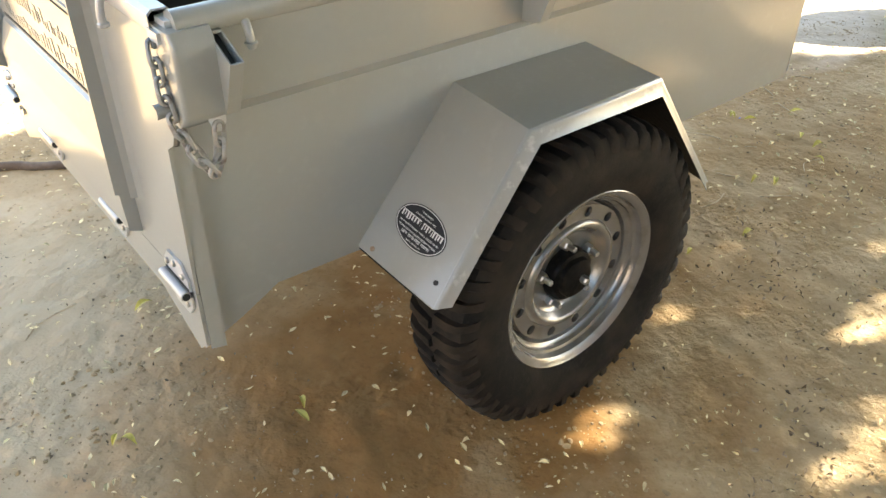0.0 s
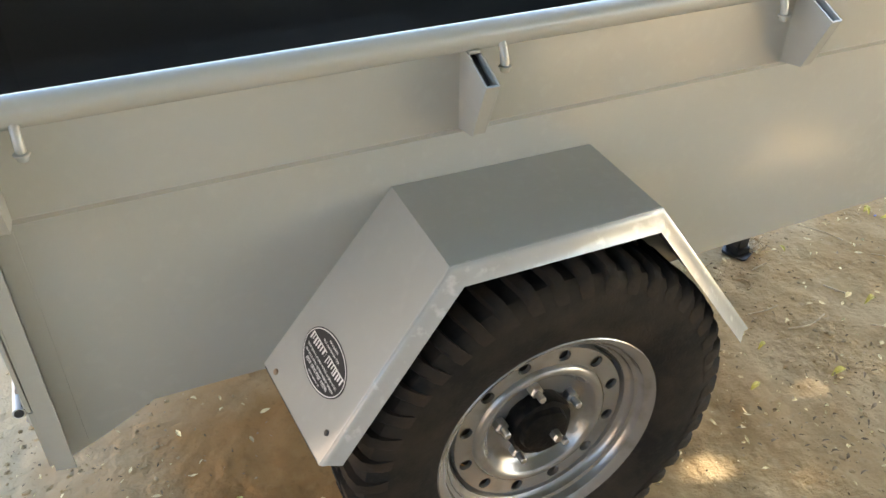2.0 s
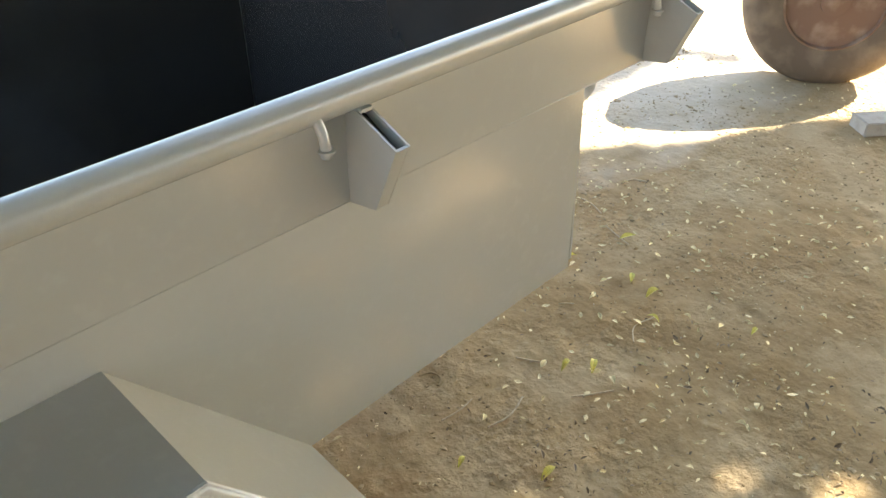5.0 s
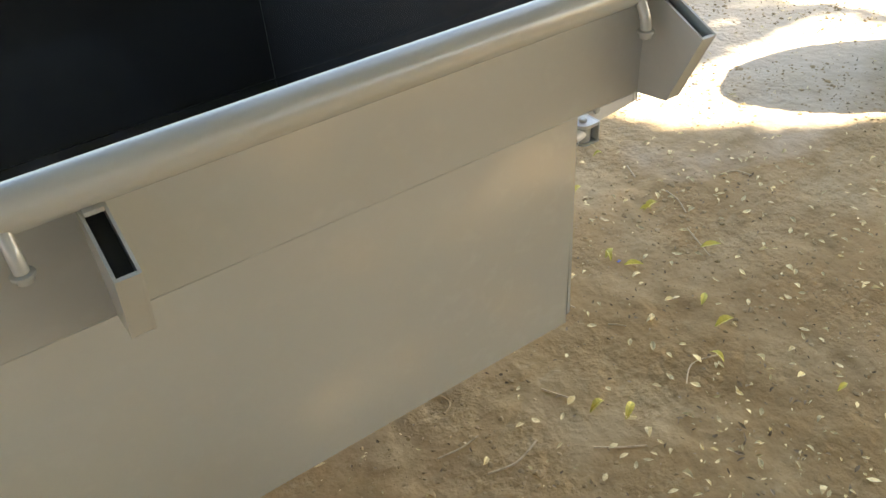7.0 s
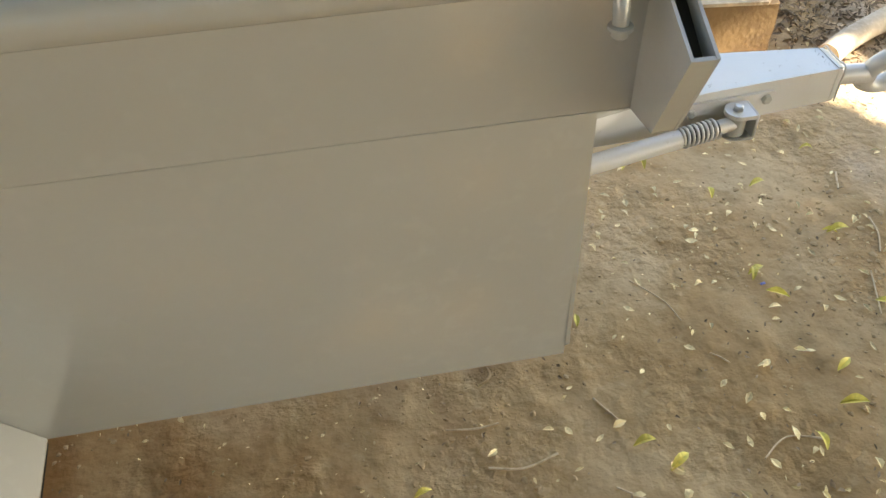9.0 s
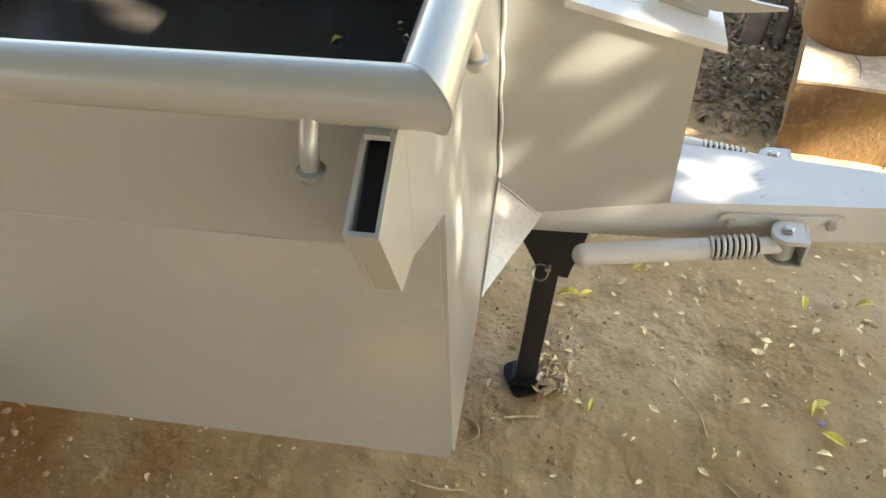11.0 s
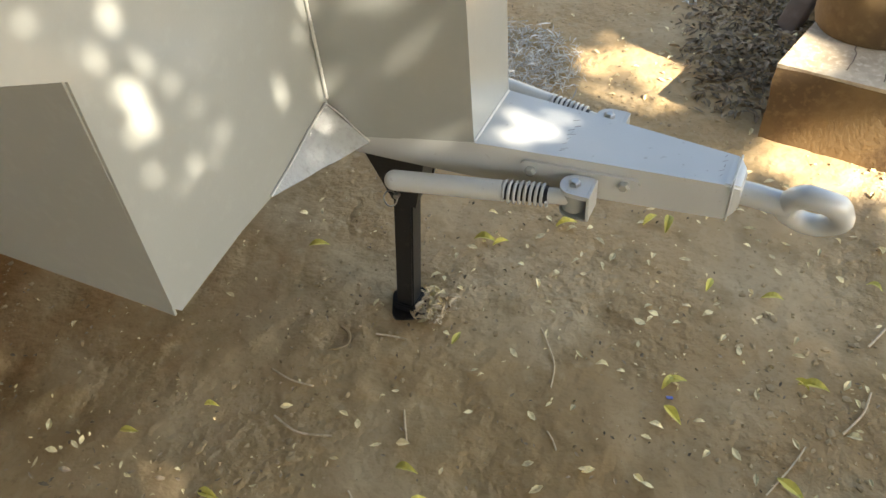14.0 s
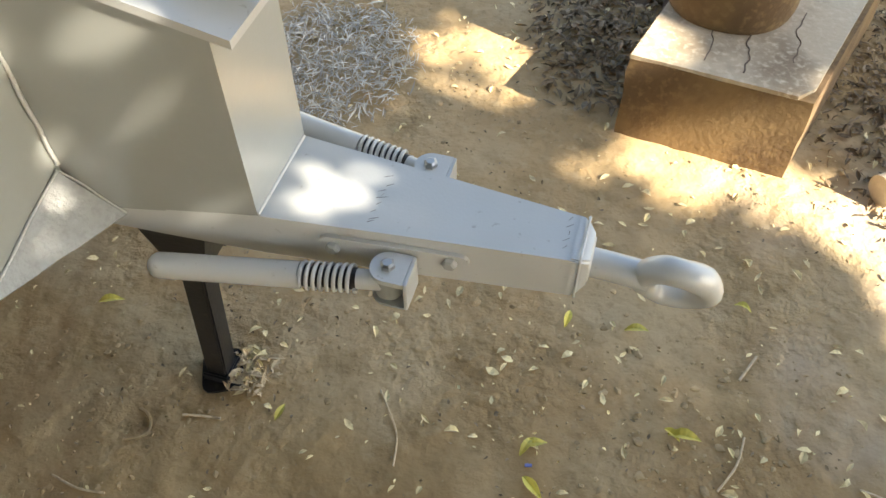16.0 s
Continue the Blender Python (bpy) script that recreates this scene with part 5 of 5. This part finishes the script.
rng = random.Random(21)
Vs, Fs = [], []
base = bmesh.new()
bmesh.ops.create_icosphere(base, subdivisions=1, radius=1)
bv = [v.co.copy() for v in base.verts]
bf = [tuple(v.index for v in f.verts) for f in base.faces]
base.free()
for i in range(46000):
    x, y = rng.uniform(-1.2, 4.2), rng.uniform(-1.2, 2.8)
    here = noise.noise((x * 2.2, y * 2.2, 9.0)) + 0.7 * noise.noise((x * 9, y * 9, 4.0))
    if here + rng.uniform(-0.3, 0.3) < 0.12:
        continue
    s = 0.0016 + (0.0068 if here > 0.42 else 0.0045) * rng.random() ** 3
    k = len(Vs)
    sc = (s * rng.uniform(0.8, 1.6), s * rng.uniform(0.8, 1.4), s * rng.uniform(0.35, 0.75))
    a = rng.uniform(0, 6.28)
    z = ground_height(x, y)
    for v in bv:
        q = (v.x * sc[0] * rng.uniform(0.45, 1.35), v.y * sc[1] * rng.uniform(0.45, 1.35), v.z * sc[2] * rng.uniform(0.4, 1.2))
        Vs.append((x + q[0] * math.cos(a) - q[1] * math.sin(a), y + q[0] * math.sin(a) + q[1] * math.cos(a), z + q[2] + s * 0.2))
    Fs += [tuple(k + j for j in f) for f in bf]
me = bpy.data.meshes.new("clods")
me.from_pydata(Vs, [], Fs)
me.materials.append(CLOD)
tagged(new("earth_clods", me), "loose crumbs and clods of dry earth", "earth", kind="stuff")

for n_, (cx, cy, rr, a0, a1) in enumerate(((1.636, 0.480, 0.040, -75, 80),)):
    arc = [(cx + rr * math.cos(radians(a0 + (a1 - a0) * k / 10)), cy + 0.75 * rr * math.sin(radians(a0 + (a1 - a0) * k / 10)), 0) for k in range(11)]
    ridge = bead([(x, y, ground_height(x, y) + 0.001) for x, y, z in arc], 0.0034, 3, 1.5 + n_, 6)
    tagged(new("earth_ridge", finish(ridge, CLOD, 50)), "broken rim of dry earth round a heel mark", "earth", "heel marks")

# larger yellow green leaves and twigs, told apart one by one
YELLOW = ((1.875, 0.566, 80), (2.139, 1.031, 60), (2.178, 1.026, 95), (2.281, 0.621, 70), (2.306, 0.554, -40), (2.506, 0.706, -35), (2.423, 0.894, 10), (1.821, 0.843, 5), (1.855, 0.850, 40), (1.481, 0.693, 20), (1.51, 0.248, 15), (1.912, 0.271, 5), (2.519, 0.489, -30), (2.299, 0.885, 85), (1.973, 0.95, 30), (2.603, 0.997, -20),
          (2.346, 0.364, 30), (2.32, 0.279, -10), (2.218, 0.216, 95), (1.959, 0.225, 30), (2.351, -0.003, 0), (2.293, 0.629, 20), (2.526, 0.707, 0), (0.19, 0.319, 75), (0.17, 0.285, 100), (-0.191, 0.478, 50), (-0.17, 0.45, 120), (0.038, 0.89, 10), (1.395, 0.143, 15), (1.614, 0.095, 0))
for i, (x, y, a) in enumerate(YELLOW):
    ln = 0.033 + 0.026 * ((i * 7) % 5) / 5
    vs, fs = leaf_blade(ln, ln * 0.36, 0.004 + 0.003 * (i % 4), 0.3 + 0.15 * (i % 3), 6)
    me = bpy.data.meshes.new("leaf")
    me.from_pydata(vs, [], fs)
    me.materials.append(LEAF_YEL)
    o = new("fallen_leaf", me)
    o.matrix_basis = pose(x, y, ground_height(x, y) + 0.006, 6, -4, a)
    tagged(o, "yellow green fallen leaf lying on the earth", "leaf", "larger fallen leaves")
for x, y, ln, a in ((1.350, 0.950, 0.024, 40), (1.455, 1.02, 0.011, 15), (1.475, 0.975, 0.012, -20)):
    vs, fs = leaf_blade(ln, ln * 0.5, 0.004, 0.4, 6)
    me = bpy.data.meshes.new("leaf")
    me.from_pydata(vs, [], fs)
    me.materials.append(LEAF_YEL if ln > 0.02 else LEAF_DRY)
    o = new("fallen_leaf", me)
    o.matrix_basis = pose(x, y, 0.5145, 4, -4, a)
    tagged(o, "small curled yellow leaf lying in the black bed" if ln > 0.02 else "tiny pale leaf scrap lying in the black bed", "leaf")
TWIGS = (((2.02, 0.656), (2.070, 0.590), (2.085, 0.530)), ((1.570, 0.365), (1.622, 0.356), (1.667, 0.361)), ((1.630, 0.278), (1.690, 0.264), (1.755, 0.280)), ((2.484, 0.463), (2.512, 0.529), (2.530, 0.579)), ((2.585, 0.632), (2.611, 0.684), (2.62, 0.737)), ((1.719, 0.518), (1.747, 0.524), (1.783, 0.529)),
         ((2.109, 0.442), (2.124, 0.429), (2.137, 0.411)), ((1.852, 0.38), (1.87, 0.349), (1.888, 0.319)), ((2.606, 0.844), (2.618, 0.87), (2.633, 0.903)), ((2.106, 0.202), (2.165, 0.237), (2.232, 0.218)), ((1.835, 0.198), (1.878, 0.167), (1.922, 0.138)), ((2.799, 0.696), (2.848, 0.684), (2.864, 0.638)), ((-0.25, 0.95), (-0.2, 1.0), (-0.1, 1.02)))
for i, pts in enumerate(TWIGS):
    c = Vector((*pts[1], 0))
    pp = smooth_path([Vector((x, y, ground_height(x, y) + 0.003)) - c for x, y in pts], 6)
    o = new("twig", finish(tube(pp, 0.0016 + 0.0004 * (i % 3), 6), TWIG, 60))
    o.location = c
    tagged(o, "thin dry curved twig lying on the earth", "twig", "twigs on the ground")
o = new("blue_scrap", finish(block(-0.006, 0.006, -0.003, 0.003, 0, 0.002, 0.0008), BLUE))
o.matrix_basis = pose(2.292, 0.592, ground_height(2.292, 0.592) + 0.001, 0, 0, 15)
tagged(o, "tiny blue plastic scrap among the leaves", "scrap")

# ---- the tree whose crown shades the yard ----
E_T = 1 / math.tan(radians(SUN_EL))
DX, DY = E_T * math.cos(radians(SUN_AZ)), E_T * math.sin(radians(SUN_AZ))
# openings in the crown, by where their sun falls on the ground: x, y, radius x, radius y
GAPS = [(1.62, -0.36, 0.165, 0.09), (1.36, -0.38, 0.13, 0.07), (1.00, -0.01, 0.12, 0.06), (0.83, 0.05, 0.075, 0.04), (1.16, 0.0, 0.07, 0.04), (1.06, 0.17, 0.04, 0.035), (1.36, -0.11, 0.07, 0.04), (1.87, -0.20, 0.09, 0.055), (1.95, -0.36, 0.11, 0.06), (0.72, -0.17, 0.10, 0.06), (1.20, -0.52, 0.12, 0.08), (0.98, -0.60, 0.15, 0.09), (2.50, -0.50, 0.14, 0.08), (2.30, -0.80, 0.30, 0.16), (1.82, -0.76, 0.20, 0.11),
        (1.98, 1.61, 0.22, 0.22), (2.40, 1.315, 0.215, 0.15), (2.48, 1.47, 0.18, 0.10), (1.75, 2.45, 0.55, 0.20), (1.70, 2.14, 0.34, 0.13), (2.2, 2.3, 0.25, 0.10), (0.85, 0.97, 0.05, 0.03)]
BED_SUN = [(0.27, 1.19, 0.12, 0.085), (0.12, 1.30, 0.13, 0.065), (-0.13, 1.28, 0.10, 0.05)]   # these reach the bed floor
# small ones whose sun falls on the front panel (y, z, radius), the tool box's side and top and the drawbar
SMALL = []
for y, z, r in ((0.219, 0.872, 0.0190), (0.129, 0.923, 0.0132), (0.346, 0.791, 0.0132), (0.181, 0.853, 0.0132), (0.208, 0.786, 0.0158), (0.215, 0.761, 0.0158), (0.214, 0.733, 0.0165), (0.197, 0.690, 0.0175), (0.247, 0.806, 0.0145), (0.158, 0.818, 0.0125), (0.190, 0.740, 0.0125), (0.243, 0.646, 0.0190), (0.197, 0.670, 0.0132), (0.301, 0.625, 0.0132), (0.302, 0.718, 0.0132), (0.324, 0.652, 0.0132), (0.276, 0.767, 0.0132), (0.242, 0.818, 0.0132), (0.201, 0.819, 0.0132), (0.227, 0.975, 0.0132), (0.301, 0.931, 0.0132), (0.204, 0.935, 0.0132), (0.454, 0.642, 0.0158), (0.459, 0.609, 0.0158), (0.510, 0.692, 0.0158), (0.324, 0.963, 0.0132)):
    SMALL.append((X1 - DX * z, y - DY * z, r * 0.88, r * 0.74))
rng = random.Random(77)
for i in range(26):
    x, z, r = rng.uniform(1.70, 1.93), rng.uniform(0.50, 0.84), rng.uniform(0.003, 0.007)
    SMALL.append((x - DX * z, YC - 0.088 - DY * z, r * 2.2, r))
for i in range(26):
    z, r = rng.uniform(0.56, 1.0), rng.uniform(0.002, 0.005)
    y = rng.gauss(0.235, 0.05) + 0.10 * (z - 0.78)
    SMALL.append((X1 - DX * z, y - DY * z, r * 1.1, r))
for i in range(7):
    x, z, r = 1.697, rng.uniform(0.55, 0.83), rng.uniform(0.008, 0.013)
    SMALL.append((x - DX * z, YC - 0.10 - DY * z, r, r))
for x, y, z, rx, ry in ((1.708, 0.522, 0.530, 0.021, 0.019), (1.712, 0.470, 0.510, 0.012, 0.014), (1.86, 0.62, 0.80, 0.014, 0.005), (1.82, 0.59, 0.82, 0.010, 0.004), (1.90, 0.60, 0.79, 0.012, 0.004), (1.74, 0.60, 0.84, 0.008, 0.004), (1.98, 0.60, 0.515, 0.025, 0.012), (2.02, 0.63, 0.515, 0.030, 0.016), (2.05, 0.67, 0.515, 0.028, 0.012), (2.10, 0.62, 0.515, 0.022, 0.009),
                        (1.97, 0.66, 0.515, 0.02, 0.012), (2.445, 0.64, 0.50, 0.02, 0.012)):
    SMALL.append((x - DX * z, y - DY * z, rx * 1.1, ry * 0.9))


def crown_keeps(g, rng):
    x, y = g
    if y > 2.7 or y < -1.0 or x < -0.3 or x > 4.0:
        x += 0.35 * noise.noise((x * 1.1, y * 1.1, 6.0)) + 0.15 * noise.noise((x * 4, y * 4, 2.0))
        y += 0.30 * noise.noise((x * 1.1, y * 1.1, 16.0)) + 0.15 * noise.noise((x * 4, y * 4, 12.0))
        if x > 4.15 or y > 3.0 or x < -3.1:
            return False
    # the straight edge between sun and shade is shaped into the crown
    edge = 1.26 - 0.68 * (x - 2.61) if x < 2.87 else 0.905 - 0.60 * (x - 2.87) + 0.02 * math.sin(x * 9)
    if x > 2.6 and y > edge and (x > 2.95 or y < 1.42) and y < 3.4:
        return y > 1.33 - 0.13 * (x - 2.64) + 0.03 * math.sin(x * 7) and x > 2.95 and rng.random() < 0.62
    if y < -0.66 and x > 1.7 and noise.noise((x * 1.6, y * 1.6, 2.0)) > 0.0:
        return False
    if y > 2.15 + 0.35 * x and x < 0.9:
        return False
    for cx, cy, rx, ry in GAPS + BED_SUN:
        if ((x - cx) / rx) ** 2 + ((y - cy) / ry) ** 2 < 1.0 + rng.uniform(-0.25, 0.1):
            return rng.random() < (0.09 if y < 0 else 0.03)
    return True


rng = random.Random(33)
Vs, Fs = [], []


def crown_leaf(c, s, n, spin=0.0):
    u = n.orthogonal().normalized()
    u.rotate(Matrix.Rotation(spin, 3, n))
    v = n.cross(u)
    k = len(Vs)
    Vs.extend([tuple(c - u * s), tuple(c + v * s * 0.55), tuple(c + u * s), tuple(c - v * s * 0.55)])
    Fs.append((k, k + 1, k + 2, k + 3))


LOW_BOUGH = (0.40, 1.92, 0.20, 1.18)   # where the low bough's small leaves cast their shade
kept = 0
while kept < 22000:
    gxx, gyy = rng.uniform(LOW_BOUGH[0] - 0.08, LOW_BOUGH[1] + 0.08), rng.uniform(LOW_BOUGH[2] - 0.08, LOW_BOUGH[3] + 0.08)
    kept += 1
    if not crown_keeps((gxx, gyy), rng) or any(((gxx - cx) / (rx + 0.0095)) ** 2 + ((gyy - cy) / (ry + 0.0075)) ** 2 < 1 for cx, cy, rx, ry in SMALL):
        continue
    z = rng.uniform(2.3, 2.9)
    c = Vector((gxx + DX * z, gyy + DY * z, z))
    s = rng.uniform(0.022, 0.034)
    n = Vector((rng.gauss(0, 1), rng.gauss(0, 1), rng.gauss(0, 1))).normalized()
    crown_leaf(c, s, n, rng.uniform(0, 6.28))
for i in range(67000):
    gxx, gyy = rng.uniform(-3.3, 4.3), rng.uniform(-2.2, 3.2)
    z = rng.uniform(3.4, 4.8)
    if LOW_BOUGH[0] < gxx < LOW_BOUGH[1] and LOW_BOUGH[2] < gyy < LOW_BOUGH[3] or not crown_keeps((gxx, gyy), rng):
        continue
    c = Vector((gxx + DX * z, gyy + DY * z, z))
    s = rng.uniform(0.055, 0.085)
    n = Vector((rng.gauss(0, 1), rng.gauss(0, 1), rng.gauss(0, 1))).normalized()
    crown_leaf(c, s, n, rng.uniform(0, 6.28))
for i in range(4200):
    gxx, gyy, z = rng.uniform(-1.9, 0.42), rng.uniform(0.1, 1.45), rng.uniform(3.0, 3.8)
    if gxx > 0.30 and gyy > 0.18 or any(((gxx - cx) / (rx + 0.03)) ** 2 + ((gyy - cy) / (ry + 0.03)) ** 2 < 1 for cx, cy, rx, ry in BED_SUN):
        continue
    c = Vector((gxx + DX * z, gyy + DY * z, z))
    s = rng.uniform(0.05, 0.08)
    n = Vector((rng.gauss(0, 1), rng.gauss(0, 1), rng.gauss(0, 1))).normalized()
    crown_leaf(c, s, n)
for i in range(5200):
    c = Vector((rng.uniform(0.0, 1.9), rng.uniform(-0.3, 1.6), rng.uniform(2.9, 4.6)))
    if noise.noise(c * 1.1 + Vector((3, 0, 0))) + rng.uniform(-0.15, 0.15) < 0.0:
        continue
    s = rng.uniform(0.05, 0.09)
    n = Vector((rng.gauss(0, 0.7), rng.gauss(0, 0.7), 1)).normalized()
    crown_leaf(c, s, n, rng.uniform(0, 6.28))
# leaves added over unseen ground to cut the light it bounces back
for i in range(11000):
    z = rng.uniform(3.4, 5.0)
    c = Vector((rng.uniform(-2.0, 4.6) + DX * z, rng.uniform(-6.5, -2.1) + DY * z, z))
    s = rng.uniform(0.08, 0.13)
    n = Vector((rng.gauss(0, 1), rng.gauss(0, 1), rng.gauss(0, 1))).normalized()
    crown_leaf(c, s, n)
# more added leaves, which cut the bounce on the tailgate
for i in range(6000):
    z = rng.uniform(3.4, 5.0)
    c = Vector((rng.uniform(-6.0, -2.9) + DX * z, rng.uniform(-2.5, 2.2) + DY * z, z))
    s = rng.uniform(0.10, 0.15)
    n = Vector((rng.gauss(0, 1), rng.gauss(0, 1), rng.gauss(0, 1))).normalized()
    crown_leaf(c, s, n)
# leaves added to hold sky light off the near side
for i in range(24000):
    c = Vector((rng.uniform(-3.0, 3.6), rng.uniform(-9.0, -0.3), rng.uniform(2.7, 5.0)))
    if noise.noise(c * 0.9) + rng.uniform(-0.2, 0.2) < -0.2:
        continue
    s = rng.uniform(0.07, 0.13)
    n = Vector((rng.gauss(0, 0.7), rng.gauss(0, 0.7), 1)).normalized()
    crown_leaf(c, s, n, rng.uniform(0, 6.28))
me = bpy.data.meshes.new("crown")
me.from_pydata(Vs, [], Fs)
me.materials.append(LEAF_GRN)
tree = thing("shade_tree", (7.4, -3.4, 0.0), "leafy tree whose crown shades the yard", "tree")
crown = new("crown", me)
crown.parent = tree
crown.location = -Vector(tree.location)
limbs = [tube(smooth_path([(7.4, -3.4, -0.1), (7.45, -3.3, 1.2), (7.3, -3.0, 2.6), (7.0, -2.4, 3.8)], 5), 0.17, 12)]
for tx, ty, tz in ((5.2, -1.2, 4.2), (6.8, 0.4, 4.3), (8.4, -0.6, 4.6), (4.4, -2.6, 4.0), (6.4, 2.0, 4.4), (2.6, -3.6, 4.2), (-0.5, -3.0, 4.4)):
    limbs.append(tube(smooth_path([(7.3, -3.0, 2.6), (0.6 * 7.0 + 0.4 * tx, 0.6 * -2.4 + 0.4 * ty, 3.7), (tx, ty, tz)], 5), 0.05, 8))
part("trunk", merge(*limbs), BARK, tree, smooth=50)
